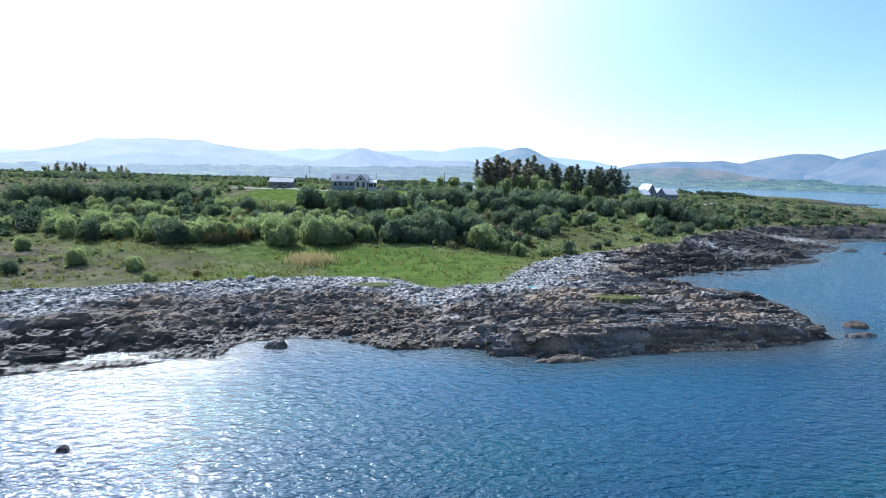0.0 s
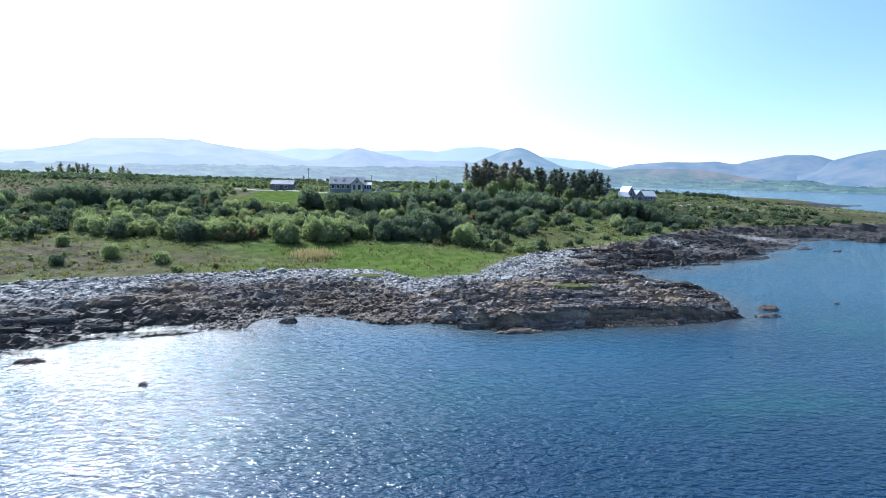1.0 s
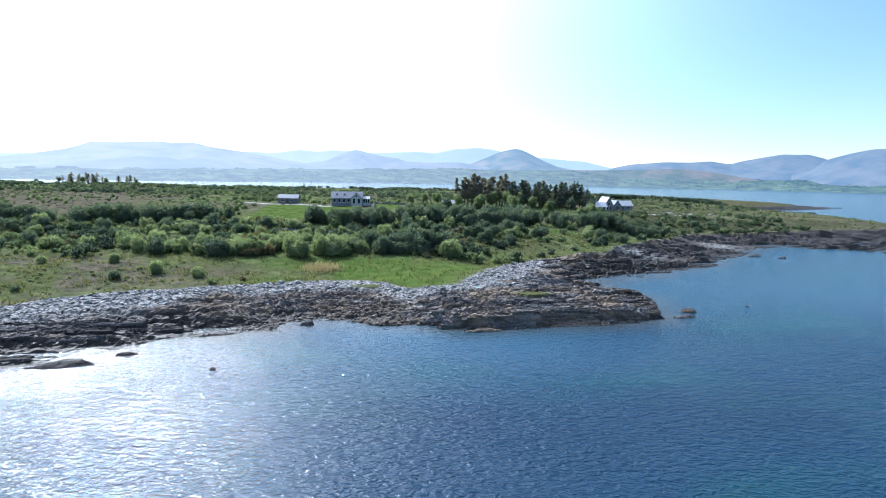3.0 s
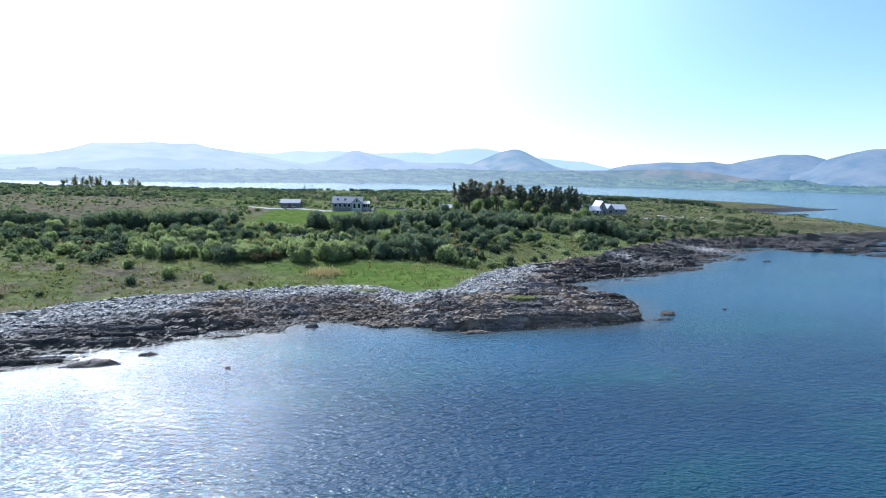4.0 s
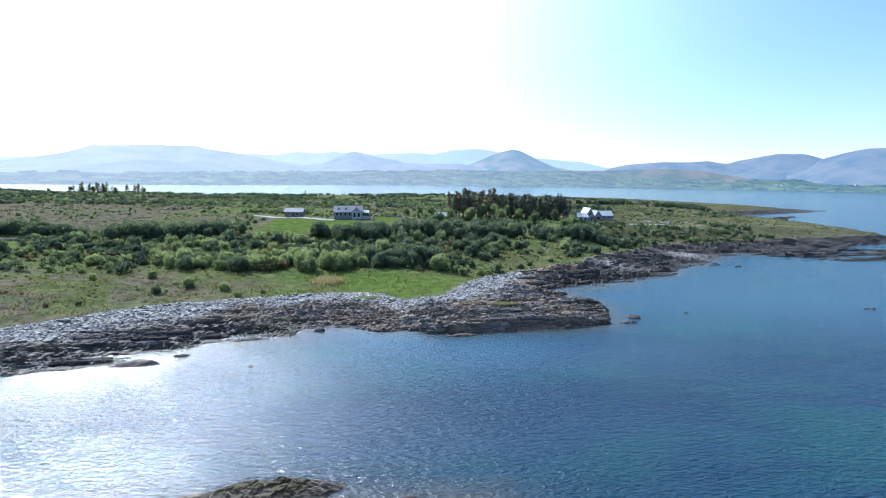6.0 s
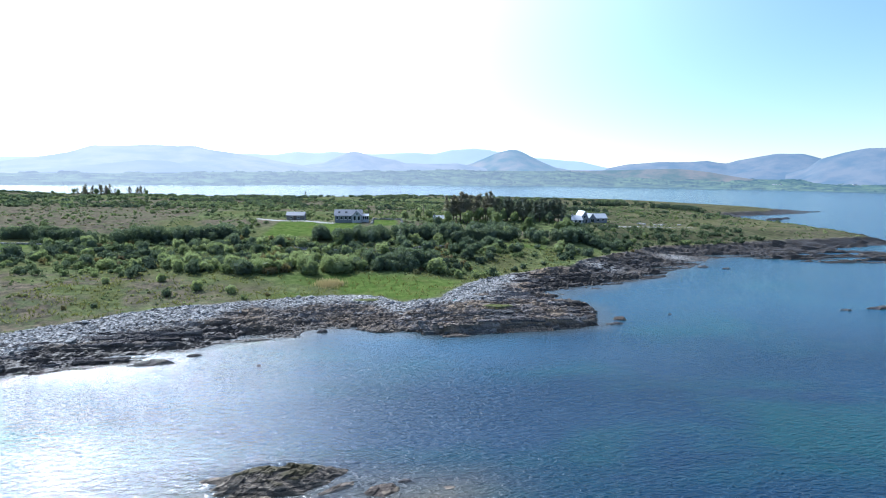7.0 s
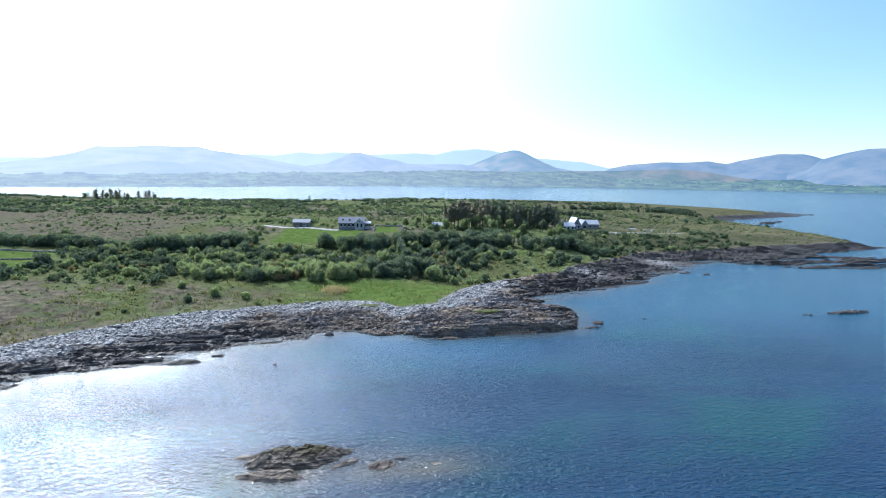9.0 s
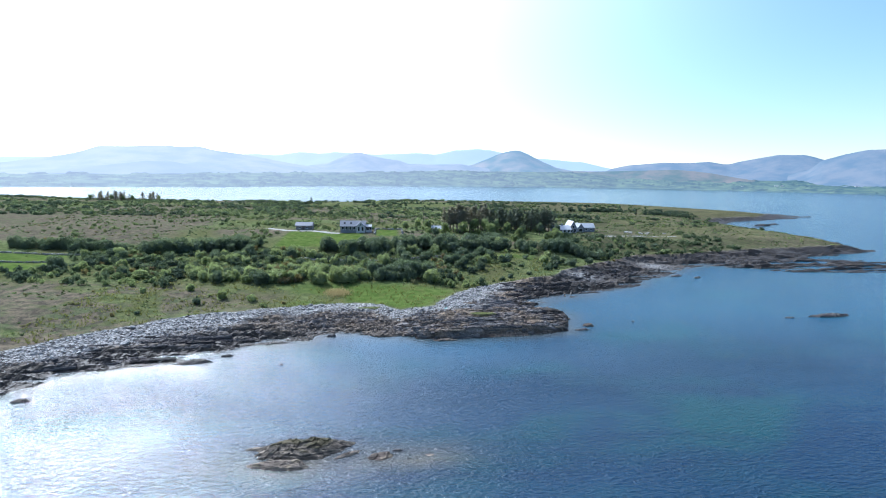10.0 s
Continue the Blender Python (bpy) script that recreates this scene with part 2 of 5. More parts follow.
GROUND, WATER, SCRUB = mat_ground(), mat_water(), mat_scrub()
STONE_DARK = mat_stone("dark_rock", (0.062, 0.057, 0.059), (0.164, 0.145, 0.135), (0.241, 0.224, 0.190))
STONE_BROWN = mat_stone("brown_rock", (0.078, 0.064, 0.055), (0.225, 0.185, 0.148), (0.235, 0.190, 0.132))
STONE_GREY = mat_stone("grey_stone", (0.190, 0.185, 0.178), (0.400, 0.390, 0.372), (0.308, 0.297, 0.264))
STONE_BLACK = mat_stone("black_rock", (0.026, 0.024, 0.025), (0.088, 0.078, 0.074), (0.130, 0.112, 0.088))
LEAF_DARK = mat_leaf("dark_leaves", (0.048, 0.070, 0.055), (0.125, 0.160, 0.100), 0.40)
LEAF_MID = mat_leaf("green_leaves", (0.098, 0.128, 0.066), (0.190, 0.232, 0.110), 0.5)
LEAF_LIGHT = mat_leaf("young_leaves", (0.125, 0.158, 0.080), (0.230, 0.272, 0.138), 0.5)
LEAF_GORSE = mat_leaf("gorse_leaves", (0.085, 0.080, 0.045), (0.185, 0.150, 0.065), 0.4)
NEEDLE = mat_leaf("needles", (0.062, 0.078, 0.068), (0.135, 0.155, 0.120), 0.35)
NEEDLE_THIN = mat_leaf("thin_needles", (0.130, 0.125, 0.105), (0.230, 0.215, 0.170), 0.4)
BARK = mat_plain("bark", (0.10, 0.085, 0.07), 0.9, 9, 0.5, 0.05)
GRASS = mat_leaf("grass_blades", (0.065, 0.091, 0.026), (0.156, 0.156, 0.062), 0.4)
WHITE_WALL = mat_plain("white_render", (0.42, 0.43, 0.46), 0.85)
# grey render, its tone lowered for walls turned from the sun
GREY_SHADED_WALL = mat_plain("grey_shaded_render", (0.20, 0.21, 0.24), 0.85)
STONE_WALL = mat_plain("wall_stone", (0.20, 0.19, 0.18), 0.9, 2.5, 0.7, 0.1)
SLATE = mat_slate("slate", (0.15, 0.165, 0.20))
PALE_ROOF = mat_slate("pale_roof", (0.46, 0.47, 0.49))
GLASS = mat_glass()
FRAME_WHITE = mat_plain("window_white", (0.75, 0.75, 0.74), 0.5)
GRAVEL = mat_plain("gravel", (0.24, 0.235, 0.225), 0.95, 3, 0.5, 0.05)
TIMBER = mat_plain("pole_timber", (0.12, 0.10, 0.085), 0.9)


# ---------------------------------------------------------------- arithmetic of the land
def hashed(i, j, seed):
    with np.errstate(over="ignore"):
        h = (i.astype(np.int64) * 374761393 + j.astype(np.int64) * 668265263 + seed * 974711) & 0xFFFFFFFF
        h = ((h ^ (h >> 13)) * 1274126177) & 0xFFFFFFFF
        return ((h ^ (h >> 16)) & 0xFFFFFF) / float(0xFFFFFF)


def vnoise(x, y, seed=0):
    xi, yi = np.floor(x), np.floor(y)
    fx, fy = x - xi, y - yi
    fx, fy = fx * fx * (3 - 2 * fx), fy * fy * (3 - 2 * fy)
    a, b = hashed(xi, yi, seed), hashed(xi + 1, yi, seed)
    c, d = hashed(xi, yi + 1, seed), hashed(xi + 1, yi + 1, seed)
    return (a + (b - a) * fx) * (1 - fy) + (c + (d - c) * fx) * fy


def fbm(x, y, seed=0, octaves=4):
    total, amp, size = 0.0, 0.5, 1.0
    for k in range(octaves):
        total = total + amp * vnoise(x * size, y * size, seed + 17 * k)
        amp, size = amp * 0.5, size * 2.03
    return total / (1 - 0.5 ** octaves)


def blocks(x, y, seed=0):
    """Random height of the jittered cell in which a point lies, and the distance to its middle."""
    xi, yi = np.floor(x), np.floor(y)
    best, value = np.full(x.shape, 9.0), np.zeros(x.shape)
    for dx in (-1, 0, 1):
        for dy in (-1, 0, 1):
            cx, cy = xi + dx, yi + dy
            px, py = cx + hashed(cx, cy, seed), cy + hashed(cx, cy, seed + 1)
            d = (x - px) ** 2 + (y - py) ** 2
            near = d < best
            best = np.where(near, d, best)
            value = np.where(near, hashed(cx, cy, seed + 2), value)
    return value, np.sqrt(best)


def smooth(lo, hi, v):
    t = np.clip((v - lo) / (hi - lo), 0, 1)
    return t * t * (3 - 2 * t)


def inside_distance(poly, x, y):
    """Signed distance to a closed outline, positive inside."""
    p = np.array(poly, float)
    q = np.roll(p, -1, axis=0)
    best, odd = np.full(x.shape, 1e9), np.zeros(x.shape, bool)
    for (ax, ay), (bx, by) in zip(p, q):
        ex, ey = bx - ax, by - ay
        t = np.clip(((x - ax) * ex + (y - ay) * ey) / (ex * ex + ey * ey), 0, 1)
        best = np.minimum(best, (x - ax - t * ex) ** 2 + (y - ay - t * ey) ** 2)
        if ay != by:
            cross = ((ay > y) != (by > y)) & (x < ex * (y - ay) / ey + ax)
            odd ^= cross
    return np.where(odd, 1, -1) * np.sqrt(best)


BACK = [(500, 565), (420, 650), (330, 690), (200, 680), (0, 610), (-100, 600), (-260, 610), (-520, 600), (-900, 480), (-900, -160), (-420, -70)]
COAST = [(-160, -25), (-100, 0), (-63, 16), (-57, 23), (-49, 28), (-38, 32), (-31, 35), (-32, 38), (-28, 42), (-21, 43), (-13, 45), (-11, 50), (-5, 52), (0, 51),
         (4, 49), (11, 48.6), (16, 46.2), (21, 45.6), (28, 46.8), (40, 48), (54.5, 51.5), (56.5, 57), (60, 68), (56, 74), (52, 78), (62, 88), (73, 91), (83, 100), (103, 110),
         (109, 120), (127, 132), (142, 146), (160, 157), (176, 147), (190, 139), (235, 137), (300, 148), (270, 170), (228, 178), (260, 191), (305, 209)] + [
        (312, 265), (307, 350), (300, 365), (358, 425), (430, 450), (524, 516)] + BACK
GREEN = [(-160, -4), (-110, 18), (-76, 35), (-66, 46), (-52, 59), (-39, 66), (-22, 72), (-9, 76), (4, 73), (10, 67), (19, 71), (29, 89), (40, 99), (47, 105), (67, 110),
         (82, 128), (114, 153), (128, 165), (160, 173), (190, 184), (240, 199), (284, 212), (298, 262), (294, 345), (288, 370), (344, 433), (410, 462), (455, 505)] + [
        (440, 550), (380, 620), (320, 660), (200, 660), (0, 590), (-100, 580), (-260, 590), (-520, 580), (-880, 470), (-880, -130), (-420, -45)]
# known heights of the land: x, y, z, reach
KNOLLS = [(-40, 84, 2.7, 26), (0, 84, 2.6, 24), (40, 108, 4.2, 24), (-75, 70, 4.0, 30), (-110, 100, 6.5, 35), (-20, 118, 5.4, 22), (20, 125, 6.0, 24), (60, 145, 6.0, 28),
          (-60, 135, 8.0, 30), (-20, 158, 8.8, 20), (-14, 188, 13.0, 20), (-40, 200, 12.4, 20), (30, 180, 10.0, 24), (30, 198, 12.3, 20), (70, 206, 11.2, 30), (112, 208, 11.2, 26), (130, 180, 6.5, 26), (180, 215, 7.0, 36),
          (240, 235, 6.2, 36), (280, 300, 5.5, 45), (220, 330, 8.5, 60), (-140, 200, 11.5, 70), (-60, 320, 12.5, 90), (80, 340, 11.0, 80), (-280, 440, 13.0, 100), (-90, 480, 13.0, 70), (-300, 565, 7.5, 45), (-90, 565, 7.5, 40), (-180, 565, 7.5, 45),
          (110, 520, 11.0, 90), (270, 610, 8.5, 70), (400, 540, 5.5, 70), (-200, 60, 8.0, 80)]


# pockets of turf among the shore rocks: x, y, half width, half depth
POCKETS = [(32.6, 61.5, 4.2, 1.6), (0.5, 70.5, 4.0, 1.3)]


def land(x, y):
    """Height of the land and the masks of what covers it."""
    wob = 5.0 * (fbm(x / 11, y / 11, 3) - 0.5) + 2.4 * (fbm(x / 3.1, y / 3.1, 4) - 0.5)
    near = 1 - smooth(150, 330, np.hypot(x - 20, y - 60))
    coast = inside_distance(COAST, x, y) + wob * (0.35 + 0.25 * near)
    green = inside_distance(GREEN, x, y) + 0.55 * wob
    weight, total = np.zeros(x.shape), np.zeros(x.shape)
    for kx, ky, kz, reach in KNOLLS:
        w = np.exp(-((x - kx) ** 2 + (y - ky) ** 2) / (2 * reach * reach)) / reach + 1e-9
        weight, total = weight + w, total + w * kz
    hill = total / weight
    hill = hill + 2.4 * (fbm(x / 42, y / 42, 9) - 0.5) * smooth(15, 60, green) + 0.5 * (fbm(x / 7, y / 7, 10) - 0.5) * smooth(4, 14, green)
    top = 2.0 + 0.5 * (fbm(x / 20, y / 20, 5) - 0.5) + 0.4 * smooth(0, 20, x)
    part_up = np.clip(coast / np.maximum(coast - green, 0.5), 0, 1)
    # the low point of bedrock with its small cliff
    point = smooth(6, 18, x) * (1 - 0.55 * smooth(45, 52, x)) * (1 - smooth(62, 78, x)) * (1 - smooth(66, 84, y))
    step = smooth(0, 1.1, coast)
    bank = smooth(48, 66, x)
    top = top + 1.3 * bank
    shore = top * part_up ** (0.85 + 1.5 * bank) * (1 - 0.55 * point) + point * (1.7 * step) * (1 - 0.35 * part_up)
    reef = smooth(165, 200, x) * (1 - smooth(172, 186, y))
    shore = shore * (1 - 0.75 * reef)
    # beds of rock that step along the strike
    u, v = x * 0.995 + y * 0.10, -x * 0.10 + y * 0.995
    beds = fbm(u / 19 + 2.2 * fbm(u / 30, v / 30, 21), v / 1.9, 22, 5)
    stepped = np.floor(beds * 9) / 9 * 0.7 + beds * 0.3
    cell, _ = blocks(u / 2.2, v / 0.9, 23)
    fine, _ = blocks(u / 0.9, v / 0.6, 26)
    left = 1 - smooth(-44, -26, x)
    shingle = smooth(0.48 - 0.14 * left, 0.85 - 0.20 * left, part_up + 0.5 * (fbm(x / 9, y / 9, 31) - 0.5)) * (1 - 0.8 * point * (1 - smooth(0.5, 0.9, part_up)))
    shingle = np.maximum(shingle, np.exp(-((x - 27) ** 2 / 90 + (y - 84) ** 2 / 160)))
    shingle = shingle * (1 - 0.95 * smooth(42, 58, x))
    shingle = np.maximum(shingle, np.exp(-((x - 84) ** 2 / 90 + (y - 121) ** 2 / 50)) + np.exp(-((x - 130) ** 2 / 160 + (y - 150) ** 2 / 60)))
    rocky = 1 - smooth(-0.6, 0.9, green + 1.5 * (fbm(x / 2.5, y / 2.5, 33) - 0.5))
    strata = 1 - 0.58 * np.exp(-((x - 1) / 15) ** 2)
    relief = (3.3 * strata * (stepped - 0.5) + 0.50 * (cell - 0.5) + (0.60 - 0.26 * strata) * (fine - 0.5)) * (1 - 0.8 * shingle) + shingle * 0.30 * (fine - 0.5)
    for gx, gy, rx, ry in POCKETS:
        rocky = rocky * (1 - smooth(0.35, 0.6, np.exp(-((x - gx) / rx) ** 2 - ((y - gy) / ry) ** 2) + 0.5 * (fbm(x / 1.3, y / 1.3, 35) - 0.5)))
    relief = relief * (0.35 + 0.65 * smooth(0, 3, coast))
    h_rock = shore + relief + 0.12
    h_land = top + (hill - top) * smooth(0, 26, green) + 0.25 * (fbm(x / 1.7, y / 1.7, 12) - 0.5)
    h = h_rock * rocky + h_land * (1 - rocky)
    h = np.where(coast < 0, np.maximum(-6.0, 0.5 * coast + 0.9 * (stepped - 0.55)), h)
    # weed tone climbs the right bank, also standing in for its shade
    black = np.maximum(2.8 * bank + 0.8 * smooth(125, 160, x), 0.72 * (1 - smooth(-22, -8, x)))
    tide_shade = rocky * (1 - 0.85 * shingle) * (1 - smooth(0.25 + 0.6 * black, 1.0 + 1.7 * black, h + 0.9 * (fbm(x / 4, y / 3, 40) - 0.5)))
    # fields and meadow
    meadow = np.exp(-(((x + 5) / 50) ** 4)) * smooth(0, 3, green) * (1 - smooth(20, 30, y - 72 + 0.12 * np.abs(x + 10)))
    meadow = meadow * (0.35 + 0.65 * smooth(-32, -8, x)) * smooth(0.36, 0.5, fbm(x / 14, y / 9, 44) + 0.18 * smooth(-12, 6, x))
    lawn = smooth(-47, -44, x) * (1 - smooth(-9, -5, x)) * smooth(152, 156, y) * (1 - smooth(184, 192, y - 0.35 * (-20 - x)))
    lawn = np.maximum(lawn, smooth(-4, 0, x) * (1 - smooth(8, 12, x)) * smooth(172, 176, y) * (1 - smooth(206, 212, y)))
    field = (1 - smooth(-118, -112, x)) * smooth(100, 104, y) * (1 - smooth(129, 133, y)) * smooth(0.8, 1.4, np.abs(y - 117))
    right = 0.75 * smooth(45, 60, x) * (1 - smooth(120, 160, x)) * smooth(3, 8, green) * (1 - smooth(165, 190, y)) * smooth(0.45, 0.62, fbm(x / 13, y / 13, 47))
    lush = np.clip(np.maximum.reduce([meadow, lawn, field, right]), 0, 1)
    heath = smooth(0.44, 0.60, fbm(x / 60, y / 38, 50)) * smooth(150, 185, y + 0.15 * x)
    heath = np.maximum(heath, smooth(-90, -110, x) * smooth(150, 165, y) * (1 - smooth(290, 330, y)))
    heath = np.maximum(heath, (1 - smooth(-40, -18, x)) * (1 - smooth(82, 95, y)) * smooth(0.28, 0.46, fbm(x / 9, y / 9, 53)))
    heath = np.maximum(heath, 0.75 * smooth(120, 175, x) * smooth(0.40, 0.55, fbm(x / 22, y / 22, 55)))
    heath = np.maximum(heath, smooth(92, 118, x) * (0.15 + 0.45 * smooth(0.30, 0.5, fbm(x / 16, y / 16, 56))))
    heath = heath * (1 - lush)
    sere = smooth(140, 185, x) * smooth(0.42, 0.6, fbm(x / 26, y / 15, 57)) + np.exp(-((x - 172) / 24) ** 2 - ((y - 226) / 9) ** 2)
    sere = 0.6 * np.clip(sere, 0, 1) * smooth(2, 8, green) * smooth(205, 222, y - 0.1 * (x - 150))
    moor = smooth(95, 125, x) * (0.55 + 0.45 * smooth(0.35, 0.55, fbm(x / 18, y / 12, 58)))
    heath = heath * (1 - 0.5 * moor)
    return h, dict(moor=moor, rock=rocky, shingle=shingle, tide_shade=tide_shade, lush=lush, heath=heath, sere=sere)


def steps(*spans):
    """Grid lines: (start, end, first gap, last gap) one span after another."""
    out = []
    for a, b, g0, g1 in spans:
        n = max(2, int(round(abs(b - a) / ((g0 + g1) / 2))))
        w = np.linspace(g0, g1, n)
        out.append(a + (b - a) * np.concatenate([[0], np.cumsum(w)[:-1]]) / w.sum())
    out.append(np.array([spans[-1][1]]))
    return np.concatenate(out)


def mesh_of(name, verts, faces, material=None, attributes=None, soft=False):
    """A mesh out of arrays: faces all have the same number of corners."""
    me = bpy.data.meshes.new(name)
    verts, faces = np.asarray(verts, np.float32), np.asarray(faces, np.int32)
    k = faces.shape[1]
    me.vertices.add(len(verts))
    me.vertices.foreach_set("co", verts.ravel())
    me.loops.add(faces.size)
    me.loops.foreach_set("vertex_index", faces.ravel())
    me.polygons.add(len(faces))
    me.polygons.foreach_set("loop_start", np.arange(0, faces.size, k, dtype=np.int32))
    me.polygons.foreach_set("use_smooth", np.full(len(faces), soft))
    me.update(calc_edges=True)
    me.validate()
    for key, value in (attributes or {}).items():
        a = me.attributes.new(key, "FLOAT", "POINT")
        a.data.foreach_set("value", np.asarray(value, np.float32).ravel())
    if material:
        me.materials.append(material)
    return me


def grid_faces(nx, ny):
    i = np.arange(nx * ny).reshape(ny, nx)
    return np.stack([i[:-1, :-1], i[:-1, 1:], i[1:, 1:], i[1:, :-1]], -1).reshape(-1, 4)


# ---------------------------------------------------------------- ground and sea
GX = steps((-900, -120, 40, 2.5), (-120, -72, 2.2, 0.55), (-72, 64, 0.42, 0.42), (64, 190, 0.6, 1.6), (190, 560, 1.7, 9))
GY = steps((-180, 6, 14, 1.2), (6, 42, 0.8, 0.42), (42, 80, 0.38, 0.38), (80, 160, 0.5, 1.1), (160, 720, 1.2, 7))
XX, YY = np.meshgrid(GX, GY)
HH, MASKS = land(XX, YY)


def ground_z(x, y):
    """Height of the ground sheet at places."""
    x, y = np.asarray(x, float), np.asarray(y, float)
    i = np.clip(np.searchsorted(GX, x) - 1, 0, len(GX) - 2)
    j = np.clip(np.searchsorted(GY, y) - 1, 0, len(GY) - 2)
    fx, fy = (x - GX[i]) / (GX[i + 1] - GX[i]), (y - GY[j]) / (GY[j + 1] - GY[j])
    return (HH[j, i] * (1 - fx) + HH[j, i + 1] * fx) * (1 - fy) + (HH[j + 1, i] * (1 - fx) + HH[j + 1, i + 1] * fx) * fy


def mask_at(key, x, y):
    i = np.clip(np.searchsorted(GX, x), 0, len(GX) - 1)
    j = np.clip(np.searchsorted(GY, y), 0, len(GY) - 1)
    return MASKS[key][j, i]


ground = new("ground", mesh_of("ground", np.stack([XX.ravel(), YY.ravel(), HH.ravel()], -1), grid_faces(len(GX), len(GY)), GROUND, MASKS))
tagged(ground, "low green headland with a stony shore of stepped bedrock", "headland", kind="structure")


def build_sea():
    sx = steps((-4600, -120, 600, 8), (-120, 160, 4, 4), (160, 4600, 8, 600))
    sy = steps((-3000, -90, 500, 6), (-90, 160, 3, 4), (160, 4600, 8, 600))
    x, y = np.meshgrid(sx, sy)
    reef = np.exp(-(((x - 12) / 7) ** 2 + ((y + 9) / 2.2) ** 2)) * 0.8 + np.exp(-(((x + 5) / 13) ** 2 + ((y + 9.5) / 5) ** 2)) * 0.6
    shore = inside_distance(COAST, x, y)
    reef = np.clip(reef + 0.5 * smooth(-7, 0, shore) * (np.abs(x) < 200), 0, 1) * (0.5 + fbm(x / 5, y / 3, 60))
    ob = new("water", mesh_of("water", np.stack([x.ravel(), y.ravel(), 0 * x.ravel()], -1), grid_faces(len(sx), len(sy)), WATER, dict(reef=np.clip(reef, 0, 1), calm_sheen=np.maximum(smooth(-36, -3, shore) * smooth(-16, 4, x) * (1 - 0.65 * smooth(22, 50, x)) * (x < 400), 0.9 * smooth(18, 75, y) * smooth(15, 60, x))), True))
    tagged(ob, "rippled blue-green sea glittering under the sun", "sea", kind="structure")


build_sea()


# ---------------------------------------------------------------- the far side of the bay
EYE0 = (6.0, -40.0)


def far_ridge(name, label, skyline, r_foot, r_top, r_back, material, seed, foot=0.0, rough=0.12, rows=40, gap=0.25):
    """A range of hills round the bay: skyline holds (bearing in degrees, height) pairs."""
    az = np.arange(skyline[0][0], skyline[-1][0] + 0.01, gap)
    crest = np.interp(az, [p[0] for p in skyline], [p[1] for p in skyline])
    crest = crest * (1 + 0.04 * (fbm(az / 2.3 + seed, az * 0, seed + 9, 5) - 0.5))
    kern = np.array([0, 1, 2, 1, 0]) / 4.0
    crest = np.convolve(np.pad(crest, 2, mode="edge"), kern, mode="valid")
    t = np.linspace(0, 1.35, rows)
    A, T = np.meshgrid(np.radians(az), t)
    C = np.repeat(crest[None, :], rows, 0)
    R = np.where(T < 1, r_foot + (r_top - r_foot) * T, r_top + (r_back - r_top) * (T - 1) / 0.35)
    X, Y = EYE0[0] + R * np.sin(A), EYE0[1] + R * np.cos(A)
    rise = np.where(T < 1, T ** 1.5 * (1.0 - 0.0 * T), 1 - 0.6 * (T - 1))
    gully = fbm(X / 240, Y / 240, seed, 6) - 0.5
    Z = foot + (C - foot) * rise + C * rough * 2.2 * gully * np.clip(np.sin(np.clip(T, 0, 1) * math.pi), 0, 1) + C * 0.03 * (fbm(X / 90, Y / 90, seed + 5) - 0.5)
    ob = new(name, mesh_of(name, np.stack([X.ravel(), Y.ravel(), Z.ravel()], -1), grid_faces(len(az), rows), material, soft=True))
    return tagged(ob, label, "hills", kind="structure")


# air haze held in these bluish colours and glows, ridge by ridge
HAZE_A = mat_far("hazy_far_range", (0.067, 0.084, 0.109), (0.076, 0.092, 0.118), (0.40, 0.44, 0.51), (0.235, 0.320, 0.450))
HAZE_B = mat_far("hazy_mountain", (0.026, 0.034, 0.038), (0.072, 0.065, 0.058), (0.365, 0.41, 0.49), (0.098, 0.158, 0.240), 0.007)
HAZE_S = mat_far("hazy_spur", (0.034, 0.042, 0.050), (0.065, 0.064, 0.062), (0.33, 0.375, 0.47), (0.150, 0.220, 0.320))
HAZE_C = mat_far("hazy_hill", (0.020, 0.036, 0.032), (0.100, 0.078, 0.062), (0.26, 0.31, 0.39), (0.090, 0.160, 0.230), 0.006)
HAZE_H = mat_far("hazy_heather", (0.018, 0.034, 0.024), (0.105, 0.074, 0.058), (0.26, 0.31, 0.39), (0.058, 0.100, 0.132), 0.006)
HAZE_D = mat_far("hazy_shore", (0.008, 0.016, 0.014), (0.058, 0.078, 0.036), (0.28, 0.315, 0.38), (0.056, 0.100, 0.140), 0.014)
SHORE_AZ, SHORE_R = [-75, -35, -27, -17.3, 0, 12.5, 24, 46, 80], [1600, 1595, 1628, 1717, 2189, 2582, 2960, 2960, 2900]


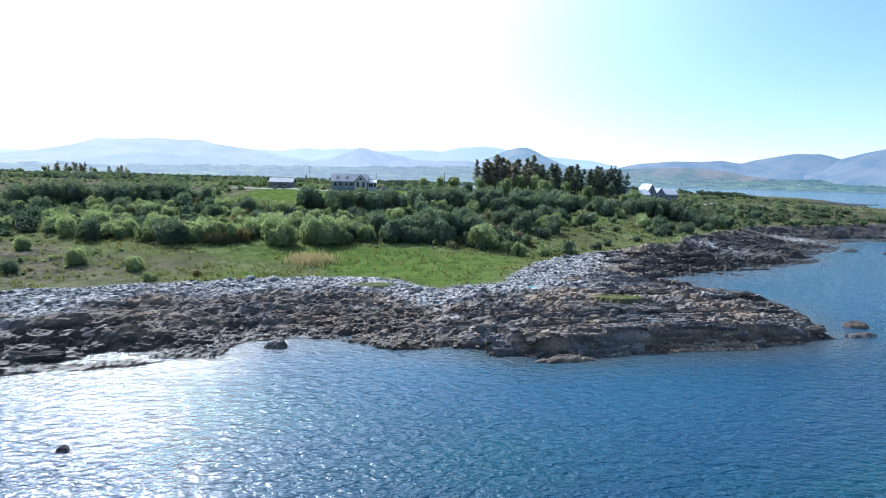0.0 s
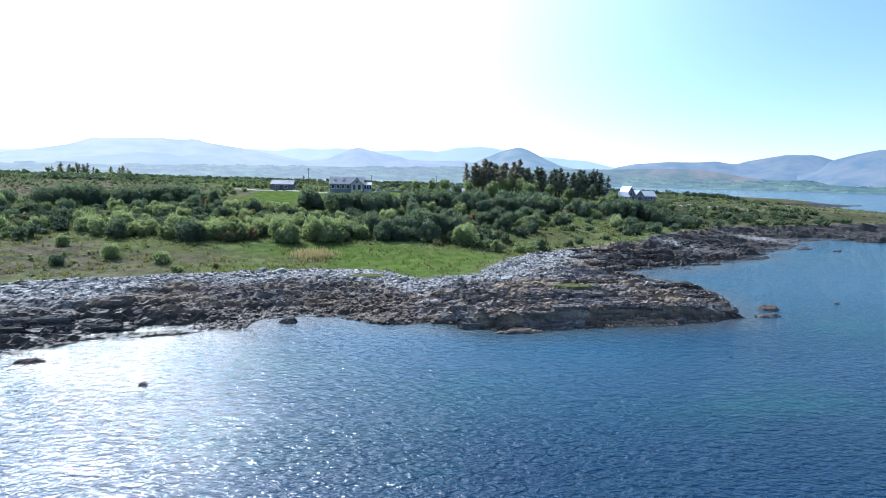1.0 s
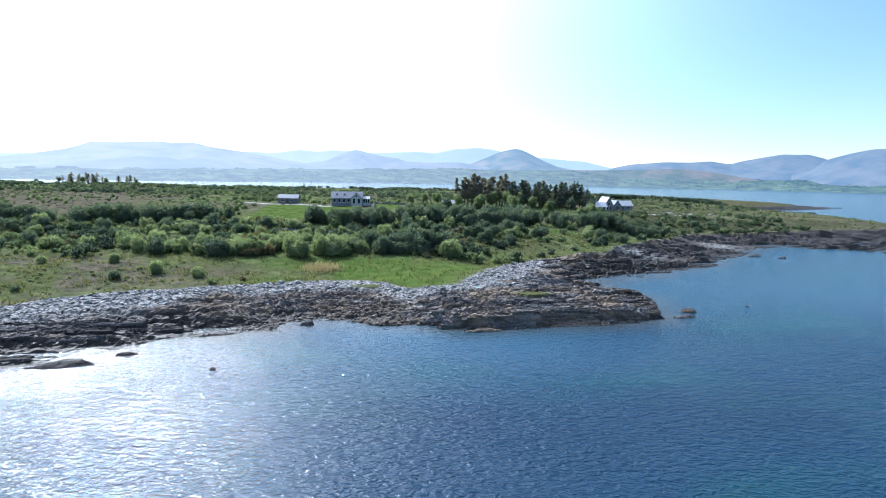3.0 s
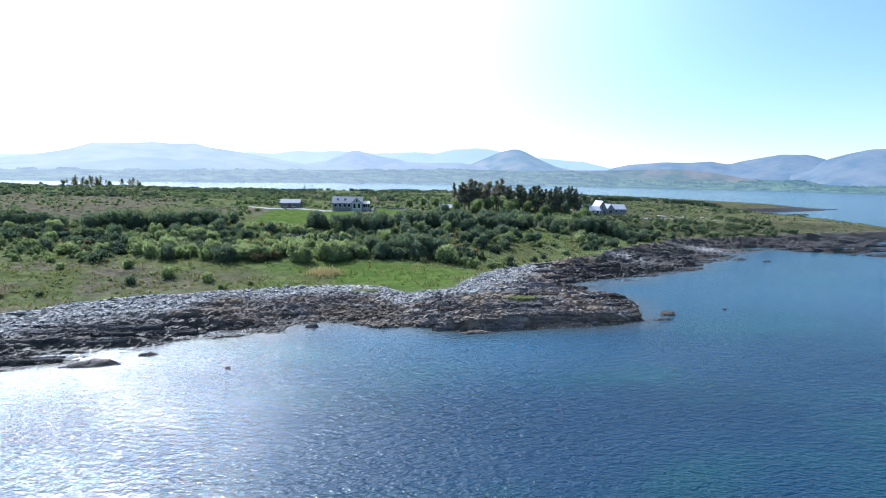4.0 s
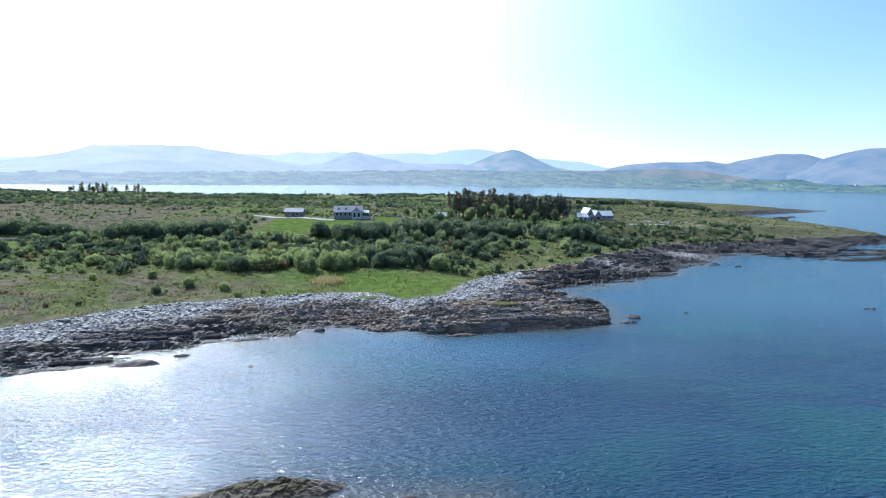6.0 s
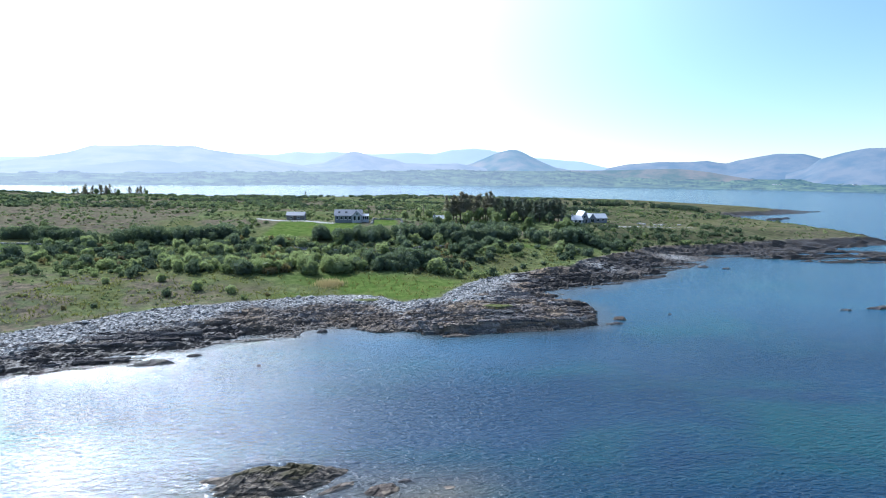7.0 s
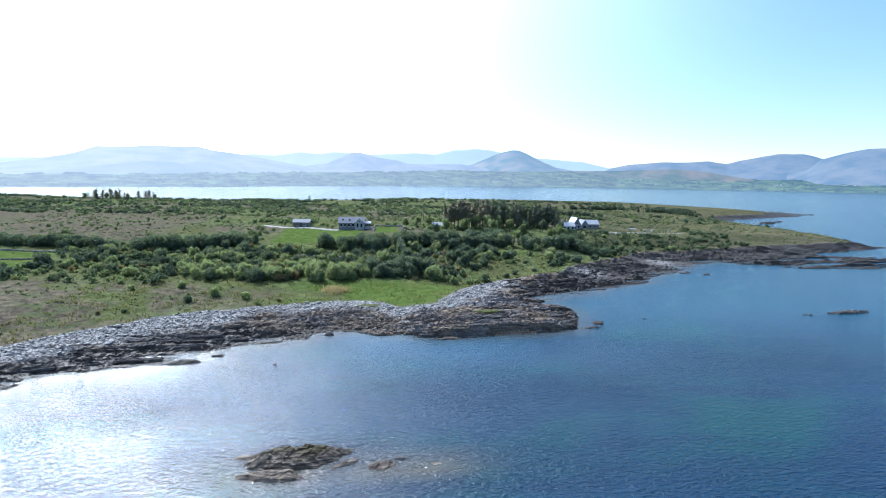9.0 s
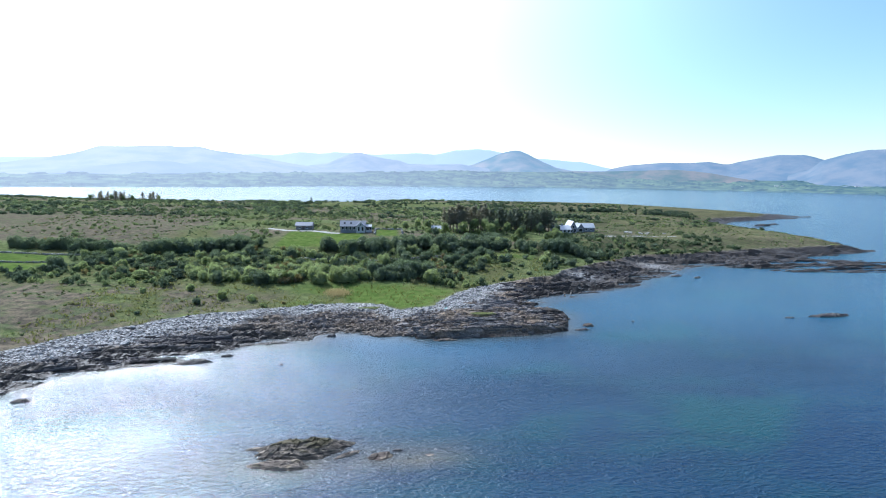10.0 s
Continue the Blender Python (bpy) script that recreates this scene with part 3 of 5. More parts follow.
def far_shore():
    """The low wooded and farmed land along the far water's edge."""
    top = [(-75, 24), (-35, 22), (-27, 26), (-17, 33), (-6, 44), (6.3, 60), (18.4, 68), (29.5, 54), (34.5, 44), (41, 42), (46, 37), (80, 35)]
    az = np.arange(-75, 80.01, 0.2)
    t = np.linspace(-0.03, 1.3, 34)
    A, T = np.meshgrid(az, t)
    foot = np.interp(A, SHORE_AZ, SHORE_R) + 60 * (fbm(A / 2.2, A * 0, 71) - 0.5)
    R = foot + T * 480
    X, Y = EYE0[0] + R * np.sin(np.radians(A)), EYE0[1] + R * np.cos(np.radians(A))
    Z = np.interp(A, [p[0] for p in top], [p[1] for p in top]) * np.clip(T, -0.05, 1.3) ** 1.0
    wood = fbm(X / 70, Y / 70, 72, 3)
    Z = Z + np.where((wood > 0.56) & (T > 0.02), 2.5 + 4.5 * hashed(np.floor(X / 11), np.floor(Y / 11), 5), 0) + 8 * (fbm(X / 160, Y / 160, 73) - 0.5) * np.clip(T, 0, 1)
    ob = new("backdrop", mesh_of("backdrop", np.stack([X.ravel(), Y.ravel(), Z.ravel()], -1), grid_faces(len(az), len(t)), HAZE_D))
    tagged(ob, "hazy far shore with woods and small green fields", "far shore", kind="structure")


far_shore()
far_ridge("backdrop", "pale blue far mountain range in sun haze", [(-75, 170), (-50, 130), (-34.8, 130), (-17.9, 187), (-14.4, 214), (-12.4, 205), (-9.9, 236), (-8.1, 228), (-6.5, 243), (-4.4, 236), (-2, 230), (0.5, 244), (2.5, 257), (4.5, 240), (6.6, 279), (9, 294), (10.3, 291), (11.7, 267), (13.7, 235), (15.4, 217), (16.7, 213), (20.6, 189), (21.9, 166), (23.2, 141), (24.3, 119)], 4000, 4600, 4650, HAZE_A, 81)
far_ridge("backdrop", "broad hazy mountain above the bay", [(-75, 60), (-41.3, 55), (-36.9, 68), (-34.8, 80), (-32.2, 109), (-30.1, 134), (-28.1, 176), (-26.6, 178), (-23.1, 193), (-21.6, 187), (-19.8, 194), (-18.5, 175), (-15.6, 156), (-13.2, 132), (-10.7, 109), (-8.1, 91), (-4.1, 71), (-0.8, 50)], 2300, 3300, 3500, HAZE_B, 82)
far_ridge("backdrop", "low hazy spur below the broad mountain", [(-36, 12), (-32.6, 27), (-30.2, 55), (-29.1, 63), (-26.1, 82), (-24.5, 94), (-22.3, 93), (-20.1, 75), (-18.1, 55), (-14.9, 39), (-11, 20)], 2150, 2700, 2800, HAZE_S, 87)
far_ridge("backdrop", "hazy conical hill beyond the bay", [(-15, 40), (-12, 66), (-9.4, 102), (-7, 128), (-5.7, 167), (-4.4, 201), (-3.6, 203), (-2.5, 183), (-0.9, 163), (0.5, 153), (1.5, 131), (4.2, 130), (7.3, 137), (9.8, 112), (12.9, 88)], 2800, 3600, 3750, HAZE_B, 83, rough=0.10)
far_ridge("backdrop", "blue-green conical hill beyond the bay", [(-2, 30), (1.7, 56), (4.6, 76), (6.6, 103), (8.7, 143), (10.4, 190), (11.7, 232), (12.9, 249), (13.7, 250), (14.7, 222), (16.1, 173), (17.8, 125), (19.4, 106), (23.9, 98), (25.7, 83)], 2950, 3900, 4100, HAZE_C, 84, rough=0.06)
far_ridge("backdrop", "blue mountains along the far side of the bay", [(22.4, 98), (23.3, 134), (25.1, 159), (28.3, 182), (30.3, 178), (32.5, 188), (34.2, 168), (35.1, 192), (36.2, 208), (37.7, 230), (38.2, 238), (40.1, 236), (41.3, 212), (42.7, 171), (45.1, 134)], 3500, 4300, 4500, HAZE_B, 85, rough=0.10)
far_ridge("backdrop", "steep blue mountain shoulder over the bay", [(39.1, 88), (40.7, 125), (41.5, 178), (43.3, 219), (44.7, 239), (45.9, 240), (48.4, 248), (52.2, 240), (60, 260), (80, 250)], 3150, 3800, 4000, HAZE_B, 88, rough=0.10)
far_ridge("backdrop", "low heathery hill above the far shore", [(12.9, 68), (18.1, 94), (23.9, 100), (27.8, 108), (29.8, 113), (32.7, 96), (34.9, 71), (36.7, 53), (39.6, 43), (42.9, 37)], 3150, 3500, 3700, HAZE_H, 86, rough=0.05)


# ---------------------------------------------------------------- builders of things
def part(name, me, parent, label=""):
    ob = new(name, me)
    ob.parent = parent
    if label:
        ob["label"] = label
    return ob


def empty(name, m, label, category, group=""):
    ob = new(name)
    ob.matrix_basis = m
    return tagged(ob, label, category, group)


def placed(x, y, z, s=(1, 1, 1), rz=0.0, rx=0.0, ry=0.0):
    return Matrix.LocRotScale((x, y, z), Euler((rx, ry, rz)), s)


def ball(level):
    bm = bmesh.new()
    bmesh.ops.create_icosphere(bm, subdivisions=level, radius=1)
    v = np.array([p.co[:] for p in bm.verts])
    f = np.array([[p.index for p in q.verts] for q in bm.faces])
    bm.free()
    return v, f


BALL1, BALL2 = ball(1), ball(2)


def unit(v):
    return v / np.maximum(np.linalg.norm(v, axis=-1, keepdims=True), 1e-9)


def leaf_tris(rng, p, out, size):
    """One small triangle of leaves at each place, facing roughly outward."""
    n = unit(out + 0.95 * rng.normal(size=p.shape))
    a = unit(np.cross(n, rng.normal(size=p.shape)))
    b = np.cross(n, a)
    s = size * rng.uniform(0.6, 1.35, (len(p), 1))
    v = np.stack([p + s * a, p + s * (-0.5 * a + 0.85 * b), p + s * (-0.6 * a - 0.75 * b)], 1)
    return v.reshape(-1, 3)


def shrub_arrays(seed, leaves, leaf, core=BALL2, lobes=7, tall=0.9):
    """A lumpy shrub about 1 in radius and height, standing at 0: a core and a skin of leaf clumps."""
    rng = np.random.default_rng(seed)
    c = np.stack([rng.uniform(-0.58, 0.58, lobes), rng.uniform(-0.58, 0.58, lobes), rng.uniform(0.18, 0.70, lobes) * tall], -1)
    r = rng.uniform(0.24, 0.46, lobes)
    d = unit(rng.normal(size=(leaves * 3, 3)))
    k = rng.integers(0, lobes, leaves * 3)
    p = c[k] + d * r[k][:, None] * rng.uniform(0.78, 1.12, (leaves * 3, 1))
    gap = np.linalg.norm(p[:, None] - c[None], axis=2) / r[None]
    gap[np.arange(len(p)), k] = 9
    keep = (gap.min(1) > 0.86) & (p[:, 2] > 0.03)
    p, d = p[keep][:leaves], d[keep][:leaves]
    v1 = leaf_tris(rng, p, d, leaf)
    cv, cf = core
    mid = np.array([0, 0, 0.32])
    q = c - mid
    proj = cv @ q.T
    inner = r[None] ** 2 - ((q ** 2).sum(1)[None] - proj ** 2)
    reach = np.where(inner > 0, proj + np.sqrt(np.maximum(inner, 0)), 0.12).max(1)
    v2 = mid + cv * np.maximum(reach, 0.2)[:, None] * 0.80
    v2[:, 2] = np.maximum(v2[:, 2], -0.05)
    f1 = np.arange(len(v1)).reshape(-1, 3)
    return np.concatenate([v1, v2]), np.concatenate([f1, cf + len(v1)])


def cone_arrays(points, radii, sides=6):
    """A tapered tube through points."""
    pts = np.array(points, float)
    ring = np.arange(sides) * 2 * math.pi / sides
    v, f = [], []
    for p, r in zip(pts, radii):
        v.append(p + np.stack([np.cos(ring) * r, np.sin(ring) * r, 0 * ring], -1))
    for k in range(len(pts) - 1):
        for i in range(sides):
            j = (i + 1) % sides
            f += [[k * sides + i, k * sides + j, (k + 1) * sides + j], [k * sides + i, (k + 1) * sides + j, (k + 1) * sides + i]]
    return np.concatenate(v), np.array(f)


def joined(pieces):
    v, f, n = [], [], 0
    for pv, pf in pieces:
        v.append(pv), f.append(pf + n)
        n += len(pv)
    return np.concatenate(v), np.concatenate(f)


def stems_mesh(seed):
    rng = np.random.default_rng(seed)
    pieces = []
    for _ in range(5):
        a, lean = rng.uniform(0, 6.28), rng.uniform(0.1, 0.4)
        tip = np.array([math.cos(a) * lean, math.sin(a) * lean, 0.6])
        pieces.append(cone_arrays([(0, 0, -0.1), tip * 0.5 + (0, 0, 0.02), tip], [0.05, 0.035, 0.015], 5))
    return mesh_of("stems", *joined(pieces), BARK)


def shrub_kind(seed, material, leaf, leaves, label, count=3):
    kinds = []
    for k in range(count):
        me = mesh_of("foliage", *shrub_arrays(seed + k, leaves, leaf, lobes=10 + 3 * k), material)
        kinds.append((me, stems_mesh(seed + 50 + k), label))
    return kinds


DARK = shrub_kind(100, LEAF_DARK, 0.047, 2700, "dark evergreen willow shrub with a rounded crown", 4)
MIDDLE = shrub_kind(120, LEAF_MID, 0.048, 2700, "mid-green broadleaf shrub in the rough scrub", 3)
LIGHT = shrub_kind(140, LEAF_LIGHT, 0.048, 2700, "bright yellow-green willow shrub in young leaf", 3)
GORSE = shrub_kind(160, LEAF_GORSE, 0.046, 2300, "brownish gorse bush with faded yellow flowers", 2)
shrub_rng = random.Random(4)


def shrub(kinds, x, y, height, wide=1.0, group="shrubs in the scrub"):
    if float(mask_at("rock", x, y)) > 0.3:
        return None
    me, stems, label = shrub_rng.choice(kinds if shrub_rng.random() < 0.78 or group.startswith("dark") else shrub_rng.choice((DARK, MIDDLE, LIGHT)))
    w = height * 0.62 * wide * shrub_rng.uniform(0.85, 1.15)
    z = float(ground_z(x, y)) - 0.08
    ob = empty("shrub", placed(x, y, z, (w, w * shrub_rng.uniform(0.85, 1.1), height * shrub_rng.uniform(0.95, 1.1)), shrub_rng.uniform(0, 6.28)), label, "shrub", group)
    part("foliage", me, ob)
    part("stems", stems, ob)
    return ob


def shrub_row(kinds, points, gap, low, high, jitter=1.0, wide=1.0, group="shrubs in the scrub"):
    for (ax, ay), (bx, by) in zip(points, points[1:]):
        n = max(1, int(round(math.hypot(bx - ax, by - ay) / gap)))
        for k in range(n):
            t = (k + shrub_rng.uniform(0.2, 0.8)) / n
            shrub(kinds, ax + (bx - ax) * t + shrub_rng.uniform(-1.5 * jitter, 1.5 * jitter), ay + (by - ay) * t + shrub_rng.uniform(-1.8 * jitter, 1.8 * jitter), shrub_rng.uniform(low * 0.72, high * 1.05), wide * shrub_rng.uniform(0.85, 1.25), group)


# ---------------------------------------------------------------- houses
def box_bm(bm, x0, x1, y0, y1, z0, z1):
    v = [bm.verts.new(p) for p in ((x0, y0, z0), (x1, y0, z0), (x1, y1, z0), (x0, y1, z0), (x0, y0, z1), (x1, y0, z1), (x1, y1, z1), (x0, y1, z1))]
    for f in ((0, 3, 2, 1), (4, 5, 6, 7), (0, 1, 5, 4), (1, 2, 6, 5), (2, 3, 7, 6), (3, 0, 4, 7)):
        bm.faces.new([v[i] for i in f])


def bm_part(name, bm, material, parent, label=""):
    me = bpy.data.meshes.new(name)
    bm.to_mesh(me)
    bm.free()
    me.materials.append(material)
    return part(name, me, parent, label)


def box_part(name, parent, material, x0, x1, y0, y1, z0, z1, label=""):
    bm = bmesh.new()
    box_bm(bm, x0, x1, y0, y1, z0, z1)
    return bm_part(name, bm, material, parent, label)


def gable_body(parent, x0, x1, y0, y1, eave, ridge, material, along="x", label=""):
    """Walls of a gabled block, the gables closed up to the ridge."""
    bm = bmesh.new()
    if along == "x":
        ym = (y0 + y1) / 2
        prof = [(y0, -1.8), (y1, -1.8), (y1, eave), (ym, ridge), (y0, eave)]
        a = [bm.verts.new((x0, p, q)) for p, q in prof]
        b = [bm.verts.new((x1, p, q)) for p, q in prof]
    else:
        xm = (x0 + x1) / 2
        prof = [(x0, -1.8), (x1, -1.8), (x1, eave), (xm, ridge), (x0, eave)]
        a = [bm.verts.new((p, y1, q)) for p, q in prof]
        b = [bm.verts.new((p, y0, q)) for p, q in prof]
    bm.faces.new(a)
    bm.faces.new(b[::-1])
    for i in range(5):
        j = (i + 1) % 5
        bm.faces.new((a[j], a[i], b[i], b[j]))
    bmesh.ops.recalc_face_normals(bm, faces=bm.faces)
    return bm_part("wall", bm, material, parent, label)


def gable_roof(parent, x0, x1, y0, y1, eave, ridge, material, along="x", over=0.35, thick=0.22, label=""):
    bm = bmesh.new()
    if along == "x":
        m, half = (y0 + y1) / 2, (y1 - y0) / 2
    else:
        m, half = (x0 + x1) / 2, (x1 - x0) / 2
    drop = (ridge - eave) / half * over
    prof = [(m - half - over, eave - drop), (m, ridge), (m + half + over, eave - drop), (m + half + over, eave - drop + thick), (m, ridge + thick * 1.15), (m - half - over, eave - drop + thick)]
    lo, hi = (x0 - over, x1 + over) if along == "x" else (y0 - over, y1 + over)
    at = (lambda s, p, q: (s, p, q)) if along == "x" else (lambda s, p, q: (p, s, q))
    a = [bm.verts.new(at(lo, p, q)) for p, q in prof]
    b = [bm.verts.new(at(hi, p, q)) for p, q in prof]
    bm.faces.new((a[0], a[1], a[4], a[5])), bm.faces.new((a[1], a[2], a[3], a[4]))
    bm.faces.new((b[0], b[5], b[4], b[1])), bm.faces.new((b[1], b[4], b[3], b[2]))
    for i in range(6):
        j = (i + 1) % 6
        bm.faces.new((a[i], b[i], b[j], a[j]))
    bmesh.ops.recalc_face_normals(bm, faces=bm.faces)
    return bm_part("roof", bm, material, parent, label)


def window(parent, x, y, z, w, h):
    """A framed window in a wall that faces -y."""
    fr = box_part("window", parent, FRAME_WHITE, x - w / 2 - 0.08, x + w / 2 + 0.08, y - 0.07, y + 0.05, z - 0.08, z + h + 0.08)
    box_part("pane", fr, GLASS, x - w / 2, x + w / 2, y - 0.10, y - 0.05, z, z + h, "dark glass pane")
    box_part("sill", fr, FRAME_WHITE, x - w / 2 - 0.15, x + w / 2 + 0.15, y - 0.18, y - 0.075, z - 0.16, z - 0.085)
    return fr


def chimney(roof, x, y, z0, z1):
    c = box_part("chimney", roof, GREY_SHADED_WALL, x - 0.45, x + 0.45, y - 0.4, y + 0.4, z0, z1)
    return c


def slate_house():
    z = float(ground_z(-13, 187)) + 0.6
    h = empty("house", placed(-19.3, 184.5, z, rz=0.03), "two-storey slate-roofed house with a pale gabled front", "house")
    gable_body(h, 0, 12.5, 0, 7, 2.6, 5.0, GREY_SHADED_WALL)
    roof = gable_roof(h, 0, 12.5, 0, 7, 2.6, 5.0, SLATE, label="blue-grey slate roof")
    gable_body(h, 8.0, 12.3, -1.6, 3.5, 2.7, 4.8, WHITE_WALL, "y", "white gabled front")
    gable_roof(h, 8.0, 12.3, -1.6, 3.4, 2.7, 4.8, SLATE, "y", 0.25)
    for x in (1.2, 3.1, 5.0, 6.9):
        window(h, x, 0, 0.9, 1.0, 1.35)
    window(h, 9.2, -1.6, 0.5, 1.0, 2.0), window(h, 11.1, -1.6, 0.5, 1.0, 2.0), window(h, 10.15, -1.6, 3.1, 0.8, 0.8)
    for x in (2.0, 5.2):
        bm = bmesh.new()
        box_bm(bm, -0.5, 0.5, -0.6, 0.6, -0.03, 0.06)
        bmesh.ops.rotate(bm, verts=bm.verts, cent=(0, 0, 0), matrix=Matrix.Rotation(math.atan2(2.4, 3.5), 3, "X"))
        bmesh.ops.translate(bm, verts=bm.verts, vec=(x, 1.7, 4.05))
        bm_part("skylight", bm, GLASS, roof)
    s = part("conservatory", None, h, "white glazed conservatory")
    box_part("base", s, WHITE_WALL, 12.7, 15.6, 0.6, 4.2, -1.2, 0.8)
    for k in range(4):
        box_part("post", s, FRAME_WHITE, 12.72 + 0.95 * k, 12.84 + 0.95 * k, 0.62, 0.74, 0.8, 2.4)
    box_part("glazing", s, GLASS, 12.8, 15.5, 0.78, 4.1, 0.8, 2.4)
    gable_roof(s, 12.7, 15.6, 0.6, 4.2, 2.4, 3.3, PALE_ROOF, "x", 0.15, 0.1)


def stone_shed():
    z = float(ground_z(-40, 199))
    h = empty("shed", placed(-43.7, 197.0, z, rz=-0.04), "long low shed with dark walls and a grey roof", "shed")
    gable_body(h, 0, 8.4, 0, 5, 2.3, 3.7, STONE_WALL)
    gable_roof(h, 0, 8.4, 0, 5, 2.3, 3.7, SLATE)
    for x in (2.2, 5.8):
        window(h, x, 0, 0.9, 0.9, 0.9)
    box_part("door", h, TIMBER, 3.5, 4.5, -0.06, 0.05, 0, 2.0)


def grey_bungalow():
    z = float(ground_z(110, 206))
    h = empty("bungalow", placed(97.6, 203.5, z, (0.9, 0.9, 0.9), 0.05), "white bungalow of several blocks with pale metal-grey roofs", "house")
    gable_body(h, 0, 11.0, 0, 7, 2.4, 4.6, WHITE_WALL)
    roof = gable_roof(h, 0, 11.0, 0, 7, 2.4, 4.6, PALE_ROOF)
    # gabled blocks: shade on their white walls is put in by darker render
    gable_body(h, 11.4, 16.4, 4.0, 13, 3.0, 7.2, GREY_SHADED_WALL, "y")
    gable_roof(h, 11.4, 16.4, 4.0, 13, 3.0, 7.2, PALE_ROOF, "y", 0.3)
    gable_body(h, 18.0, 22.6, 7.0, 15, 2.6, 5.4, GREY_SHADED_WALL, "y")
    gable_roof(h, 18.0, 22.6, 7.0, 15, 2.6, 5.4, SLATE, "y", 0.25)
    gable_body(h, 24.0, 32.0, 12.0, 18.5, 2.6, 5.0, GREY_SHADED_WALL)
    gable_roof(h, 24.0, 32.0, 12.0, 18.5, 2.6, 5.0, PALE_ROOF)
    for x in (1.6, 4.2, 6.8, 9.4):
        window(h, x, 0, 0.8, 1.3, 1.4)
    window(h, 12.8, 4.0, 0.4, 1.3, 2.1), window(h, 15.0, 4.0, 0.4, 1.3, 2.1), window(h, 13.9, 4.0, 3.2, 1.1, 1.3)
    window(h, 20.3, 7.0, 0.4, 2.2, 2.0), window(h, 26.2, 12.0, 0.8, 1.2, 1.3), window(h, 29.4, 12.0, 0.8, 1.2, 1.3)
    chimney(roof, 6.0, 3.5, 4.2, 5.8)


def cottage():
    z = float(ground_z(31, 198))
    h = empty("cottage", placed(28.0, 197.0, z, (0.72, 0.72, 0.72), 0.0), "small white cottage half hidden among trees", "house")
    gable_body(h, 0, 8.0, 0, 5, 2.3, 4.2, WHITE_WALL)
    roof = gable_roof(h, 0, 8.0, 0, 5, 2.3, 4.2, PALE_ROOF)
    for x in (1.6, 6.2):
        window(h, x, 0, 0.9, 0.9, 1.0)
    box_part("door", h, TIMBER, 3.5, 4.5, -0.06, 0.05, 0, 2.0)
    chimney(roof, 0.6, 2.5, 3.6, 5.0)


def far_house(x, y, z, w, turn):
    h = empty("farmhouse", placed(x, y, z, rz=turn), "small white farmhouse on the far shore", "house", "farmhouses on the far shore")
    gable_body(h, 0, w, 0, 8, 5, 9, WHITE_WALL)
    gable_roof(h, 0, w, 0, 8, 5, 9, PALE_ROOF)


def pole(x, y, height, arms):
    z = float(ground_z(x, y))
    p = empty("utility_pole", placed(x, y, z), "weathered timber utility pole beside the house", "pole", "utility poles")
    part("post", mesh_of("post", *cone_arrays([(0, 0, -0.4), (0, 0, height)], [0.15, 0.10], 8), TIMBER), p)
    if arms:
        box_part("crossarm", p, TIMBER, -0.9, 0.9, -0.16, -0.06, height - 0.7, height - 0.55)


def ribbon(name, points, width, lift, material, label, category):
    """A track that follows the ground."""
    pts = np.array(points, float)
    dense = np.concatenate([pts[i] + (pts[i + 1] - pts[i]) * np.linspace(0, 1, 24, endpoint=False)[:, None] for i in range(len(pts) - 1)] + [pts[-1:]])
    tang = unit(np.gradient(dense, axis=0))
    side = np.stack([-tang[:, 1], tang[:, 0]], -1)
    across = np.linspace(-0.5, 0.5, 5)
    P = dense[:, None] + side[:, None] * (across * width)[None, :, None]
    Z = ground_z(P[..., 0], P[..., 1]) + lift - 0.06 * np.abs(across * 2)[None] ** 3
    v = np.concatenate([P, Z[..., None]], -1).reshape(-1, 3)
    ob = new(name, mesh_of(name, v, grid_faces(5, len(dense)), material, soft=True))
    return tagged(ob, label, category, kind="structure")


def field_wall(points, height, label):
    """A tumbled dry-stone wall: a run of rough stones."""
    rng = np.random.default_rng(int(abs(points[0][0]) * 7 + points[0][1]))
    pieces = []
    for (ax, ay), (bx, by) in zip(points, points[1:]):
        n = int(math.hypot(bx - ax, by - ay) / 0.42)
        for k in range(n):
            t = (k + rng.uniform(0, 1)) / n
            x, y = ax + (bx - ax) * t + rng.normal() * 0.12, ay + (by - ay) * t + rng.normal() * 0.12
            z = float(ground_z(x, y))
            for lay in range(2 if rng.random() < 0.75 else 1):
                v = BALL1[0] * rng.uniform(0.75, 1.2, (len(BALL1[0]), 1)) * (rng.uniform(0.25, 0.5), rng.uniform(0.2, 0.35), height * 0.36)
                pieces.append((v + (x, y, z + height * (0.25 + 0.5 * lay)), BALL1[1]))
    ob = new("field_wall", mesh_of("field_wall", *joined(pieces), STONE_GREY))
    return tagged(ob, label, "stone wall", "field walls")


slate_house()
stone_shed()
grey_bungalow()
cottage()
for x, y, z, w, turn in ((1845, 2530, 14, 16, 0.1), (1990, 2480, 20, 20, -0.2), (2025, 2470, 22, 14, 0.3), (2290, 2310, 26, 16, 0.0), (2440, 2180, 12, 18, 0.2)):
    far_house(x, y, z, w, turn)
pole(-38, 252, 8.5, True)
pole(26, 246, 8.0, False)
pole(-6, 238, 7.0, False)
ribbon("driveway", [(-60, 206), (-46, 194.5), (-36, 193), (-28, 188), (-19, 183)], 3.6, 0.07, GRAVEL, "pale gravel drive between shed and house", "driveway")
ribbon("track", [(112, 199), (124, 200), (139, 205), (158, 214), (178, 218)], 2.6, 0.07, GRAVEL, "pale gravel track past the bungalow", "track")
field_wall([(-30, 130), (-16, 129.5), (2, 131), (19, 136), (30, 139)], 0.9, "tumbled grey dry-stone wall among the scrub")
